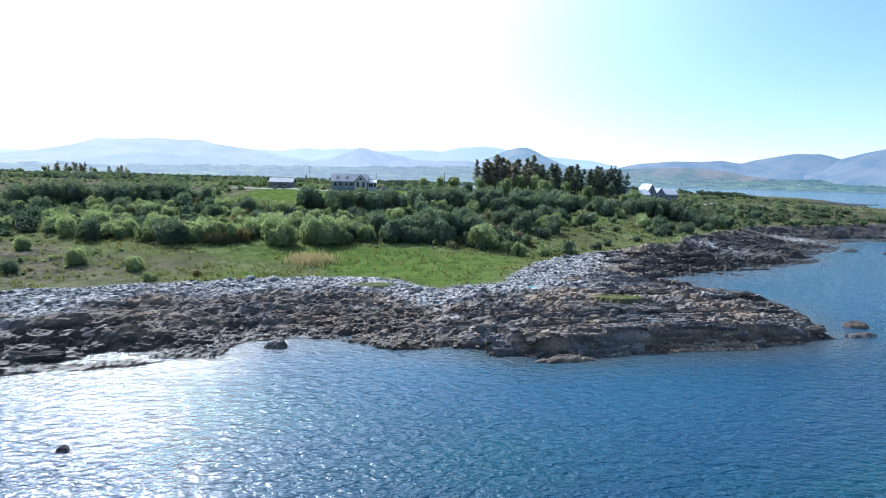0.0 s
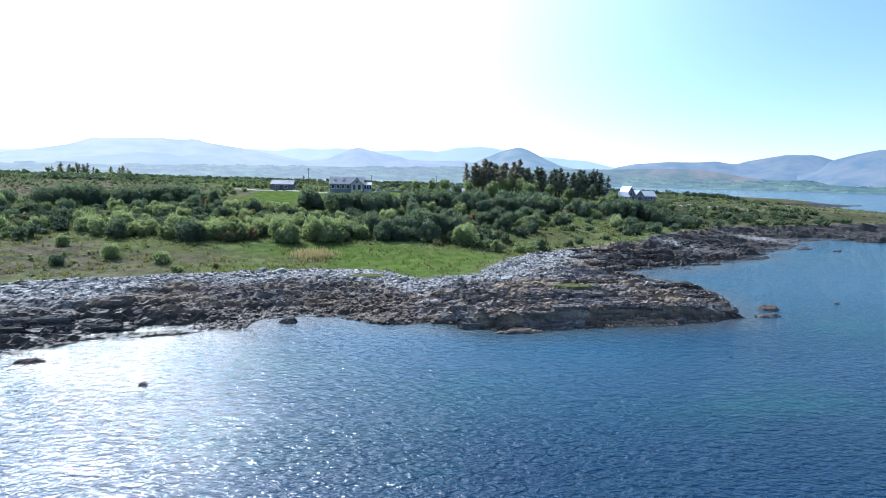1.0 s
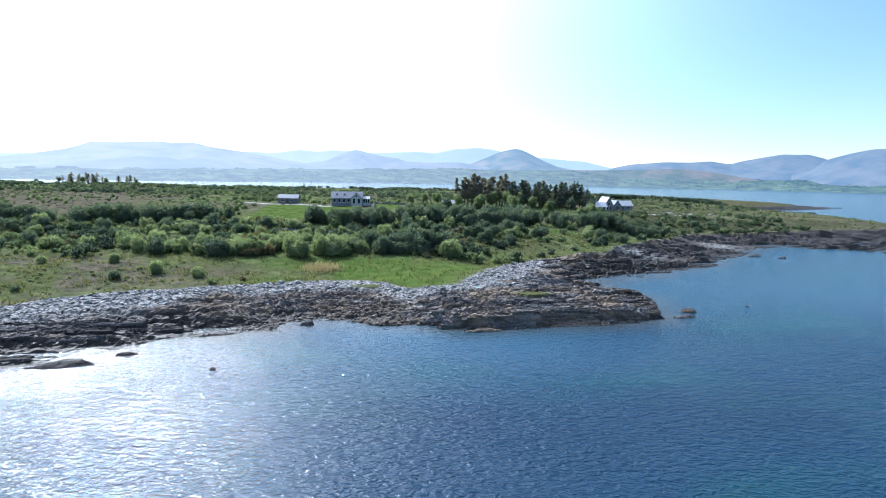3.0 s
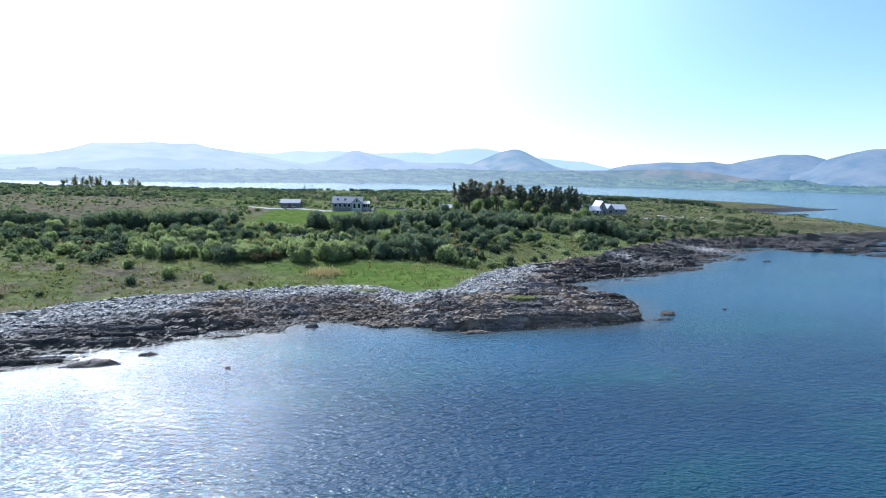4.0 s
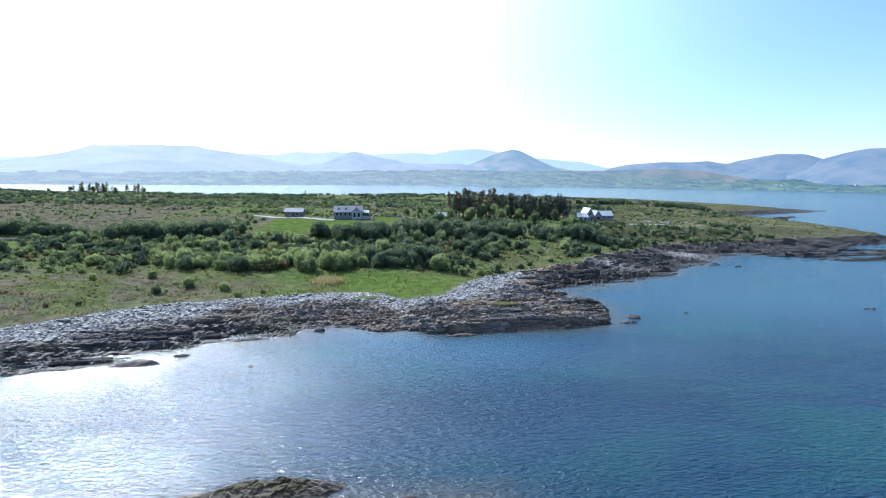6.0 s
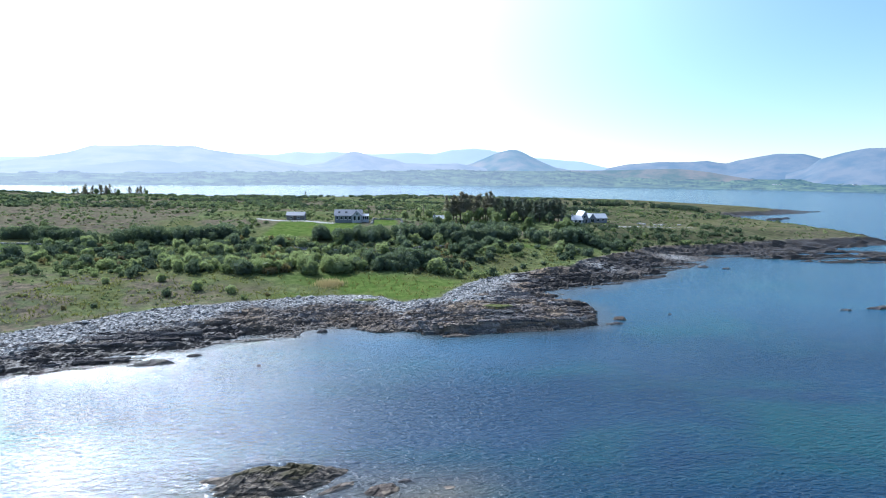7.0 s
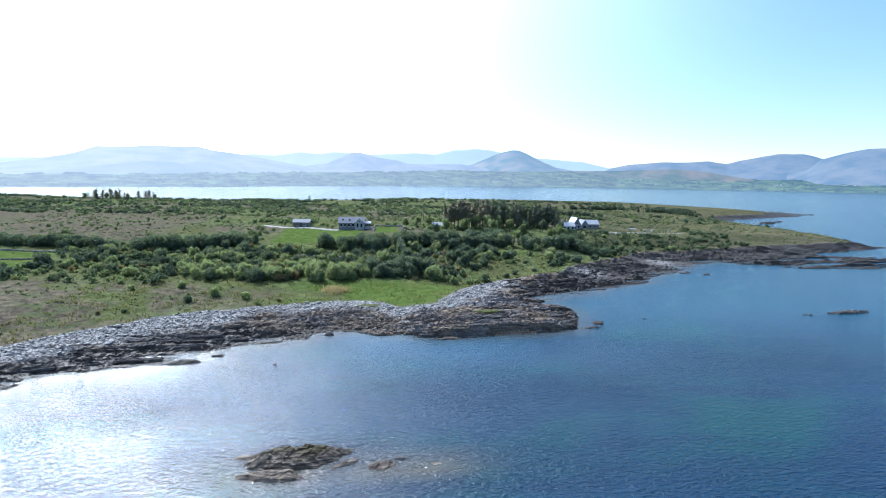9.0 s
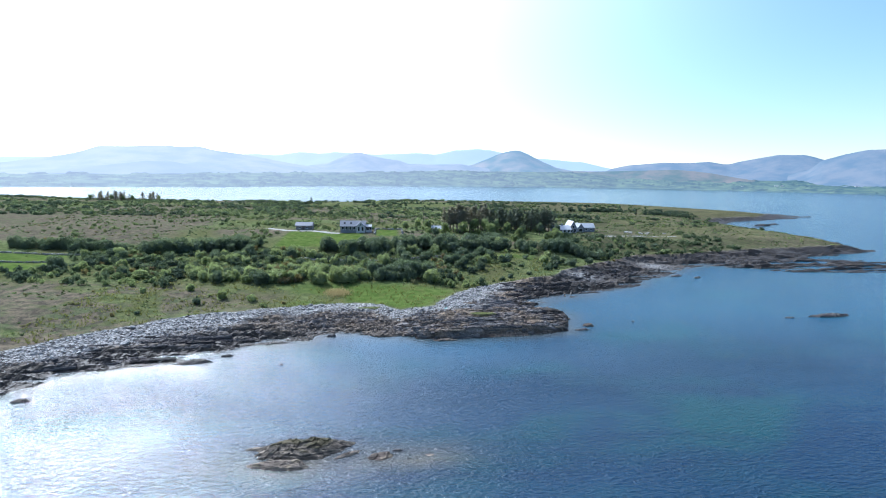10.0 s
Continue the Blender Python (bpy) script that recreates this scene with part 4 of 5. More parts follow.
field_wall([(-170, 117), (-140, 116.5), (-112, 117)], 0.6, "low grey dry-stone wall between two fields")
field_wall([(-170, 131.5), (-140, 132), (-112, 131)], 0.6, "low grey dry-stone wall along a field edge")
field_wall([(-2, 178), (-2, 196), (12, 200), (12, 184)], 0.8, "low stone wall round a garden lawn")

# ---------------------------------------------------------------- shrubs, row by row
shrub_row(DARK, [(-5, 102), (8, 101), (22, 102)], 2.6, 3.8, 5.2, 0.8, 1.05)
shrub_row(DARK, [(-2, 106), (10, 105.5), (23, 106)], 2.8, 4.5, 5.8, 0.8, 1.05)
shrub(DARK, 27.5, 95.5, 2.8, 1.2)
shrub(LIGHT, 33, 97, 2.2, 1.2)
shrub_row(LIGHT, [(-53, 94), (-43, 95), (-36, 95)], 3.0, 3.2, 4.6, 1.2, 1.05)
shrub_row(MIDDLE, [(-36, 95), (-27, 96)], 3.0, 3.0, 4.4, 1.2)
shrub_row(GORSE, [(-32, 95), (-24, 96), (-19, 97)], 2.2, 2.0, 3.2, 1.2, 1.1)
shrub_row(LIGHT, [(-19, 96.5), (-12, 98), (-6, 100)], 2.8, 3.6, 5.0, 0.9, 1.05)
shrub_row(LIGHT, [(-56, 99), (-36, 101), (-20, 103), (-8, 106)], 3.4, 3.0, 4.4, 1.8)
shrub_row(MIDDLE, [(-66, 101), (-40, 107), (-14, 111)], 3.8, 2.4, 3.8, 2.2)
shrub_row(GORSE, [(-60, 106), (-30, 112), (-12, 117)], 4.2, 1.6, 2.8, 2.5, 1.2)
for x, y in ((4, 127), (11, 140), (16, 146), (20, 131), (26, 146), (29, 127), (32, 127), (45, 144), (37, 129), (44, 127), (53, 131), (-52, 138), (-44, 136), (-40, 134), (-34, 132), (13, 133), (23, 138), (40, 134), (49, 138), (34, 120), (42, 121)):
    shrub(DARK, x, y, shrub_rng.uniform(3.0, 4.6), 1.05)
for x, y, s in ((-13, 142, 4.6), (-26, 134, 3.6), (-9, 127, 3.0), (-24, 111, 3.6), (-140, 142, 3.4), (-60, 140, 3.8), (58, 158, 5.0), (54, 170, 5.5)):
    shrub(LIGHT, x, y, s, 1.1)
shrub_row(DARK, [(-146, 143), (-103, 141)], 2.1, 3.8, 5.2, 0.8, 1.05, "dark hedgerow shrubs")
shrub_row(DARK, [(-93, 139), (-72, 142), (-52, 148)], 2.0, 4.2, 5.8, 0.9, 1.05, "dark hedgerow shrubs")
shrub_row(DARK, [(-22, 149), (-6, 146), (13, 150), (34, 152), (60, 156)], 2.9, 4.6, 6.4, 1.2, 1.05, "dark hedgerow shrubs")
shrub_row(DARK, [(-8, 153), (14, 157), (40, 160), (60, 164)], 4.0, 5.0, 6.6, 1.6, 1.05, "dark hedgerow shrubs")
shrub_row(MIDDLE, [(-44, 147), (-28, 146)], 2.6, 1.6, 2.4, 0.6, 1.2)
shrub_row(DARK, [(-66, 158), (-58, 152), (-49, 156)], 3.2, 3.6, 5.0, 1.6)
shrub_row(DARK, [(67, 155), (78, 156), (91, 155)], 2.8, 4.4, 6.0, 1.4, 1.1)
shrub_row(DARK, [(92, 150), (107, 153), (117, 151)], 3.6, 2.8, 4.2, 1.2)
shrub_row(MIDDLE, [(64, 175), (80, 182), (96, 186)], 4.5, 3.2, 4.6, 3.0)
for x, y, s in ((-44, 79, 2.4), (-49, 73, 2.0), (-25, 75, 1.0), (-35, 78, 2.0), (-55, 84, 2.2), (-61, 63, 1.0), (-66, 60, 0.9), (-30, 71.5, 1.2), (-67, 80, 1.6)):
    shrub(LIGHT if s > 1.3 else GORSE, x, y, s, 1.25)
for x, y, s in ((52, 112, 1.6), (60, 114, 1.2), (48, 108, 1.8), (78, 135, 1.4), (95, 148, 1.5), (70, 128, 1.8), (88, 142, 1.6)):
    shrub(DARK, x, y, s, 1.3)


for x, y, s in ((26, 192, 2.4), (29, 191.5, 2.0), (33.5, 192, 2.6), (-24, 197, 1.6), (-27, 201, 1.8), (-4, 199, 1.6), (4, 203, 1.8), (-30, 206, 2.0), (-10, 203, 2.0), (8, 207, 2.2)):
    shrub(MIDDLE, x, y, s, 1.2, "garden shrubs")
for k in range(34):
    shrub(shrub_rng.choice((LIGHT, MIDDLE, DARK)), shrub_rng.uniform(-112, -50), shrub_rng.uniform(96, 134), shrub_rng.uniform(1.8, 3.6), 1.15)
for k in range(26):
    shrub(shrub_rng.choice((DARK, DARK, MIDDLE)), shrub_rng.uniform(34, 112), shrub_rng.uniform(126, 150) + 14 * shrub_rng.random(), shrub_rng.uniform(1.8, 3.6), 1.2)
for k in range(12):
    shrub(shrub_rng.choice((DARK, MIDDLE)), shrub_rng.uniform(108, 150), shrub_rng.uniform(168, 190), shrub_rng.uniform(1.4, 2.6), 1.4)

for k in range(60):
    shrub(shrub_rng.choice((LIGHT, LIGHT, MIDDLE, GORSE, DARK)), shrub_rng.uniform(-64, 0), shrub_rng.uniform(98, 128), shrub_rng.uniform(1.6, 3.0), 1.2)

# ---------------------------------------------------------------- conifers and other trees
def conifer_meshes(seed, full, start, needle):
    """Trunk and crown of a wind-shaped conifer, 1 high."""
    rng = np.random.default_rng(seed)
    lean = rng.normal(size=2) * 0.03
    spine = [(lean[0] * t * t, lean[1] * t * t, t) for t in np.linspace(-0.03, 1, 7)]
    pieces = [cone_arrays(spine, np.linspace(0.022, 0.003, 7), 6)]
    p, out = [], []
    for h in np.linspace(start, 0.99, 30):
        reach = full * (1 - (h - start) / (1.02 - start)) ** 0.75 * (0.55 + 0.45 * min(1, (h - start) / 0.15)) + 0.015
        for _ in range(3):
            if rng.random() < 0.22:
                continue
            a = rng.uniform(0, 6.28)
            r = reach * rng.uniform(0.55, 1.15)
            tip = np.array([math.cos(a) * r, math.sin(a) * r, rng.uniform(-0.02, 0.035)])
            base = np.array([lean[0] * h * h, lean[1] * h * h, h])
            pieces.append(cone_arrays([base, base + tip], [0.006, 0.002], 3))
            for s in np.linspace(0.2, 1.08, 11):
                for _ in range(4):
                    p.append(base + tip * s + rng.normal(size=3) * (0.012, 0.012, 0.010))
                    out.append((tip[0], tip[1], 0.06))
    leaves = leaf_tris(rng, np.array(p), unit(np.array(out)), 0.0135)
    crown = mesh_of("crown", leaves, np.arange(len(leaves)).reshape(-1, 3), needle)
    return crown, mesh_of("trunk", *joined(pieces), BARK)


SPRUCES = [conifer_meshes(200 + k, 0.20, 0.16, NEEDLE) for k in range(4)]
FEATHERY = [conifer_meshes(260 + k, 0.26, 0.10, NEEDLE_THIN) for k in range(4)]
PINES = [conifer_meshes(230 + k, 0.15, 0.34, NEEDLE_THIN) for k in range(4)]


def conifer(kinds, x, y, height, label, group, wide=1.0):
    crown, trunk = shrub_rng.choice(kinds)
    s = height * wide
    t = empty("conifer", placed(x, y, float(ground_z(x, y)) - 0.1, (s, s, height), shrub_rng.uniform(0, 6.28)), label, "tree", group)
    part("crown", crown, t)
    part("trunk", trunk, t)


for k in range(22):
    conifer(PINES, 37 + 22 * (k + shrub_rng.random()) / 22, 201 + shrub_rng.uniform(-5, 8), shrub_rng.uniform(11, 15.5), "tall sparse conifer with bare lower trunk", "conifer grove", 1.35)
for k in range(34):
    conifer(SPRUCES, 60 + 39 * (k + shrub_rng.random()) / 34, 206 + shrub_rng.uniform(-4, 8), shrub_rng.uniform(9.5, 12.8), "dense dark conifer in a sheltered grove", "conifer grove", 1.45)
for k in range(15):
    conifer(FEATHERY, -288 + 34 * (k + shrub_rng.random()) / 15, 462 + shrub_rng.uniform(-4, 6), shrub_rng.uniform(6.5, 10.5), "wind-bent conifer on the skyline ridge", "skyline conifers", 1.5)
for k in range(7):
    conifer(FEATHERY, -258 + 22 * (k + shrub_rng.random()) / 7, 490 + shrub_rng.uniform(-4, 6), shrub_rng.uniform(6.5, 10), "wind-bent conifer on the skyline ridge", "skyline conifers", 1.5)
conifer(SPRUCES, -86, 519, 6.5, "lone dark conifer on the skyline", "skyline conifers", 1.5)
conifer(SPRUCES, -352, 448, 6.0, "wind-bent conifer on the skyline ridge", "skyline conifers", 1.5)
conifer(PINES, 35, 200, 13, "tall sparse conifer with bare lower trunk", "conifer grove")


def broadleaf(x, y, height, material, label, group="broadleaf trees in the grove"):
    seed = int(x * 31 + y * 7) % 9999
    rng = np.random.default_rng(seed)
    t = empty("tree", placed(x, y, float(ground_z(x, y)) - 0.1, (height, height, height), rng.uniform(0, 6)), label, "tree", group)
    v, f = shrub_arrays(seed, 1100, 0.085, lobes=11, tall=1.1)
    v = v * (0.36, 0.36, 0.62) + (0, 0, 0.30)
    part("crown", mesh_of("crown", v, f, material), t)
    pieces = [cone_arrays([(0, 0, -0.03), (0.01, 0, 0.2), (0.0, 0.01, 0.5)], [0.035, 0.028, 0.012], 7)]
    for _ in range(5):
        a = rng.uniform(0, 6.28)
        pieces.append(cone_arrays([(0, 0, rng.uniform(0.18, 0.3)), (0.2 * math.cos(a), 0.2 * math.sin(a), 0.55)], [0.016, 0.005], 5))
    part("trunk", mesh_of("trunk", *joined(pieces), BARK), t)


for x, y, s, m in ((52, 205, 8.0, LEAF_MID), (58, 203, 8.5, LEAF_LIGHT), (64, 207, 8.0, LEAF_LIGHT), (60, 196, 7.0, LEAF_LIGHT), (46, 200, 7.0, LEAF_MID), (70, 204, 6.5, LEAF_MID), (22, 215, 6.0, LEAF_LIGHT), (28, 212, 6.5, LEAF_MID),
                   (16, 205, 6.0, LEAF_LIGHT), (36, 196, 6.5, LEAF_MID), (78, 200, 6.0, LEAF_DARK), (88, 204, 6.5, LEAF_DARK), (98, 206, 6.0, LEAF_DARK), (30, 185, 5.5, LEAF_DARK), (74, 190, 6.5, LEAF_MID)):
    broadleaf(x - 2, y - 11, s, m, "leafy green broadleaf tree before the conifers" if m is not LEAF_DARK else "dark broadleaf tree before the conifers")
for x, y, s in ((-300, 458, 6.0), (-291, 460, 5.0), (-280, 457, 6.5), (-270, 459, 5.2), (-262, 461, 6.0), (-247, 484, 5.5), (-318, 456, 4.5)):
    broadleaf(x + 12, y, s, LEAF_MID, "dull green rounded tree among conifers on the ridge", "skyline broadleaf trees")

# ---------------------------------------------------------------- scrub, tufts and stones that nobody could count
def scatter(name, spots, shapes, sizes, turns, material, label, category, tints=None, heights=None):
    """Many small things as one mesh."""
    V, F, T, n = [], [], [], 0
    for k, (x, y, z) in enumerate(spots):
        v, f = shapes[k % len(shapes)]
        c, s = math.cos(turns[k]), math.sin(turns[k])
        w = sizes[k]
        h = heights[k] if heights is not None else w
        q = np.stack([(v[:, 0] * c - v[:, 1] * s) * w + x, (v[:, 0] * s + v[:, 1] * c) * w + y, v[:, 2] * h + z], -1)
        V.append(q), F.append(f + n)
        if tints is not None:
            T.append(np.full(len(v), tints[k]))
        n += len(v)
    ob = new(name, mesh_of(name, np.concatenate(V), np.concatenate(F), material, dict(tint=np.concatenate(T)) if T else None))
    return tagged(ob, label, category, kind="stuff")


def build_scrub():
    rng = np.random.default_rng(11)
    shapes = [shrub_arrays(300 + k, 150, 0.15, BALL1, 7) for k in range(8)]
    # near scrub
    n = 24000
    x, y = rng.uniform(-190, 200, n), rng.uniform(86, 340, n)
    far = smooth(150, 260, y)
    dens = fbm(x / 22, y / 16, 90)
    want = smooth(0.40, 0.62, dens) * (1 - 0.45 * far)
    band = (y > 92 + 0.05 * np.abs(x)) & (y < 146) & (x > -112) & (x < 34)
    want = np.where(band, 0.25 + 0.75 * smooth(0.34, 0.5, dens), want * 0.75)
    want = np.where((x > 60) & (y < 150), want * 0.35, want)
    slope = (x > 92) & (x < 215) & (y > 150 + 0.25 * (x - 92)) & (y < 200 + 0.18 * (x - 92))
    want = np.where(slope, 0.60 + 0.4 * smooth(0.38, 0.55, dens), np.where(x > 120, want * 0.5, want))
    want = np.where((y > 152) & (y < 260) & (x < -62 - 0.1 * (y - 150)), want * 0.3, want)
    want = np.where((y < 97) & (x > -64), 0, want)
    want = want * (1 - 0.96 * mask_at("lush", x, y)) * (1 - mask_at("rock", x, y)) * (1 - 0.55 * mask_at("heath", x, y))
    house = ((x > -50) & (x < 3) & (y > 150) & (y < 208)) | ((x > 94) & (x < 180) & (y > 197) & (y < 226)) | ((x > -4) & (x < 14) & (y > 172) & (y < 215))
    keep = (rng.random(n) < want * 0.6) & ~house
    x, y = x[keep], y[keep]
    kind = fbm(x / 9, y / 9, 92) * 1.7 - 0.38 + rng.normal(size=len(x)) * 0.20
    kind = np.clip(np.where(y > 165, 0.42 + 0.35 * kind, kind), 0, 1)
    slope = (x > 92) & (x < 215) & (y > 150 + 0.25 * (x - 92)) & (y < 200 + 0.18 * (x - 92))
    kind = np.where(slope, kind * 0.4 + 0.12, kind)
    size = rng.uniform(0.7, 1.7, len(x)) * np.where(kind < 0.35, 1.25, 1.0) * np.where(slope, 0.85, 1.0)
    scatter("scrub", np.stack([x, y, ground_z(x, y) - 0.05], -1), shapes, size, rng.uniform(0, 6.28, len(x)), SCRUB, "mixed rough scrub of willow, bramble and gorse", "scrub", kind, size * rng.uniform(0.9, 1.7, len(x)))
    # far scrub on the plateau and the skyline
    small = [shrub_arrays(330 + k, 44, 0.30, BALL1, 4) for k in range(6)]
    n = 22000
    x, y = rng.uniform(-420, 330, n), rng.uniform(280, 590, n)
    want = (0.06 + 0.94 * smooth(0.45, 0.56, fbm(x / 45, y / 22, 95))) * (1 - mask_at("rock", x, y)) * (1 - 0.6 * smooth(120, 200, x))
    keep = rng.random(n) < want * 0.42
    x, y = x[keep], y[keep]
    size = rng.uniform(0, 1, len(x)) ** 1.4 * 2.4 + 0.7
    scatter("scrub", np.stack([x, y, ground_z(x, y) - 0.05], -1), small, size, rng.uniform(0, 6.28, len(x)), SCRUB, "dark distant scrub on the rising plateau", "scrub", np.clip(0.24 + 0.8 * (fbm(x / 30, y / 18, 99) - 0.4) + rng.normal(0, 0.14, len(x)), 0, 0.8), size * 0.8)
    # dark thickets by the far shore
    x, y = np.concatenate([rng.normal(210, 13, 90), rng.normal(266, 13, 70), rng.normal(150, 14, 40)]), np.concatenate([rng.normal(418, 5, 90), rng.normal(394, 5, 70), rng.normal(330, 6, 40)])
    size = rng.uniform(1.6, 2.8, len(x))
    scatter("thicket", np.stack([x, y, ground_z(x, y) - 0.05], -1), small, size, rng.uniform(0, 6.28, len(x)), SCRUB, "dark thickets of bushes on the far slope", "thicket", np.clip(rng.normal(0.08, 0.08, len(x)), 0, 1), size * 1.4)


def build_heather():
    """Low clumps of heather, bramble and bracken that roughen the open ground."""
    rng = np.random.default_rng(19)
    shapes = [shrub_arrays(360 + k, 13, 0.42, BALL1, 3) for k in range(8)]
    n = 26000
    x, y = rng.uniform(-200, 290, n), rng.uniform(40, 420, n)
    want = smooth(0.38, 0.58, fbm(x / 10, y / 8, 98)) * (1 - 0.93 * mask_at("lush", x, y)) * (1 - mask_at("rock", x, y)) * (1 - 0.2 * smooth(200, 420, y))
    want = np.where((x > -36) & (x < 34) & (y < 95), 0, want)
    keep = rng.random(n) < want * 0.75
    x, y = x[keep], y[keep]
    size = rng.uniform(0.35, 0.95, len(x)) * (1 + 0.5 * smooth(180, 350, y)) * np.where((x < -36) & (y < 95), 0.8, 1)
    dry = mask_at("heath", x, y)
    tint = np.clip(rng.normal(0.50, 0.20, len(x)) * (1 - dry) + dry * rng.choice([0.45, 0.58, 0.9], len(x)), 0, 1)
    scatter("heather", np.stack([x, y, ground_z(x, y) - 0.06], -1), shapes, size, rng.uniform(0, 6.28, len(x)), SCRUB, "low clumps of heather, bramble and bracken", "heather", tint, size * 0.75)


def build_tufts():
    rng = np.random.default_rng(13)

    def tuft(k):
        r = np.random.default_rng(k)
        m = 9
        a = r.uniform(0, 6.28, m)
        root = np.stack([np.cos(a), np.sin(a), 0 * a], -1) * r.uniform(0, 0.35, (m, 1))
        tip = root * 1.8 + np.stack([r.normal(size=m) * 0.3, r.normal(size=m) * 0.3, r.uniform(0.6, 1.1, m)], -1)
        side = np.stack([-np.sin(a), np.cos(a), 0 * a], -1) * 0.10
        v = np.stack([root - side, root + side, tip], 1).reshape(-1, 3)
        return v, np.arange(len(v)).reshape(-1, 3)

    shapes = [tuft(400 + k) for k in range(8)]
    n = 30000
    x, y = rng.uniform(-80, 130, n), rng.uniform(40, 160, n)
    clump = smooth(0.42, 0.62, fbm(x / 5, y / 4, 97))
    keep = (rng.random(n) < (1 - mask_at("rock", x, y)) * (0.12 + 0.88 * clump) * (1 - 0.55 * mask_at("lush", x, y)) * (1 - smooth(110, 160, y)))
    x, y = x[keep], y[keep]
    size = rng.uniform(0.25, 0.75, len(x))
    scatter("grass", np.stack([x, y, ground_z(x, y) - 0.02], -1), shapes, size, rng.uniform(0, 6.28, len(x)), GRASS, "rough tussocks of grass and rushes", "grass")


def stone_arrays(seed, flat=0.6, level=BALL1):
    """An angular stone, cut by a few planes."""
    rng = np.random.default_rng(seed)
    v = level[0].copy()
    for _ in range(9):
        d = unit(rng.normal(size=3))
        cut = rng.uniform(0.55, 0.85)
        over = np.maximum(v @ d - cut, 0)
        v = v - over[:, None] * d
    v = v * (1.25, rng.uniform(0.7, 1.0), flat) + rng.normal(size=v.shape) * 0.03
    return v, level[1]


def build_stones():
    rng = np.random.default_rng(17)
    shapes = [stone_arrays(500 + k, rng.uniform(0.4, 0.75)) for k in range(12)]
    n = 150000
    x, y = rng.uniform(-85, 70, n), rng.uniform(10, 112, n)
    rock, shingle, tide_shade = mask_at("rock", x, y), mask_at("shingle", x, y), mask_at("tide_shade", x, y)
    z = ground_z(x, y)
    ok = (rock > 0.5) & (z > 0.1)
    pale = ok & (rng.random(n) < 0.52 * shingle)
    cobble = np.exp(-((x - 0) / 17) ** 2)
    loose = ok & ~pale & (rng.random(n) < (0.09 + 0.55 * cobble) * (1 - shingle))
    dark = loose & (x + 9 * rng.normal(size=n) < -14)
    brown = loose & ~dark
    for pick, mat, lo, hi, label in ((pale, STONE_GREY, 0.07, 0.24, "pale grey beach stones and shingle"), (dark, STONE_DARK, 0.10, 0.32, "dark angular stones strewn over the shore"), (brown, STONE_BROWN, 0.11, 0.42, "brown angular stones strewn on bedrock")):
        s = rng.uniform(0, 1, pick.sum()) ** 2.2 * (hi - lo) + lo
        scatter("beach_stones", np.stack([x[pick], y[pick], z[pick] + 0.1 * s], -1), shapes, s, rng.uniform(0, 6.28, pick.sum()), mat, label, "stones")
    # the larger boulders, one by one
    meshes = {}
    for mat, key in ((STONE_GREY, "grey"), (STONE_DARK, "dark"), (STONE_BROWN, "brown")):
        meshes[key] = [mesh_of("boulder", *stone_arrays(530 + k, 0.62, BALL2), mat) for k in range(5)]
    pick = random.Random(23)
    made = 0
    while made < 230:
        bx, by = pick.uniform(-70, 62), pick.uniform(20, 100)
        if float(mask_at("rock", bx, by)) < 0.9 or float(ground_z(bx, by)) < 0.35:
            continue
        key = "grey" if pick.random() < float(mask_at("shingle", bx, by)) else pick.choice(("dark", "brown"))
        s = pick.uniform(0.32, 0.8) * (1.25 if pick.random() < 0.12 else 0.8)
        ob = new("boulder", pick.choice(meshes[key]))
        ob.matrix_basis = placed(bx, by, float(ground_z(bx, by)) + 0.15 * s, (s, s, s), pick.uniform(0, 6.28), pick.uniform(-0.2, 0.2), pick.uniform(-0.2, 0.2))
        tagged(ob, {"grey": "pale grey angular boulder on the stony beach", "dark": "dark angular boulder on the bedrock shore", "brown": "brown angular boulder on the bedrock shore"}[key], "boulder", "shore boulders")
        made += 1


def slab_mesh(seed, mat):
    """A long bed of rock with a broken front edge."""
    rng = np.random.default_rng(seed)
    nx, ny = 34, 9
    gx, gy = np.meshgrid(np.linspace(-1, 1, nx), np.linspace(-1, 1, ny))
    ends = np.abs(gx) + 0.5 * (fbm(gx * 0 + seed * 1.7, gy * 2.5 + seed, seed + 11, 3) - 0.5)
    edge = np.clip((1 - np.clip(ends, 0, 1.2) ** 6) * (1 - np.abs(gy) ** 8), 0, 1)
    bed = fbm(gx * 1.2 + seed, gy * 2.6, seed, 4)
    top = 0.55 + 0.30 * gy + 1.1 * (np.floor(bed * 8) / 8 - 0.5)
    crack = fbm(gx * 9 + seed, gy * 0.6, seed + 3, 2)
    top = np.where((crack > 0.60) & (gy < 0.5), top - 0.45, top)
    X = gx + 0.03 * rng.normal(size=gx.shape)
    Y = gy + 0.45 * (fbm(gx * 4 + seed * 3, gy * 0 + seed, seed + 7, 4) - 0.5) + 0.05 * rng.normal(size=gx.shape)
    Z = np.where(edge > 0.02, top, -0.8) + 0.05 * rng.normal(size=gx.shape)
    return mesh_of("rock_slab", np.stack([X.ravel(), Y.ravel(), Z.ravel()], -1), grid_faces(nx, ny), mat)


SLAB_GREY = mat_stone("grey_bedrock", (0.09, 0.086, 0.084), (0.19, 0.18, 0.172), (0.2, 0.19, 0.16))


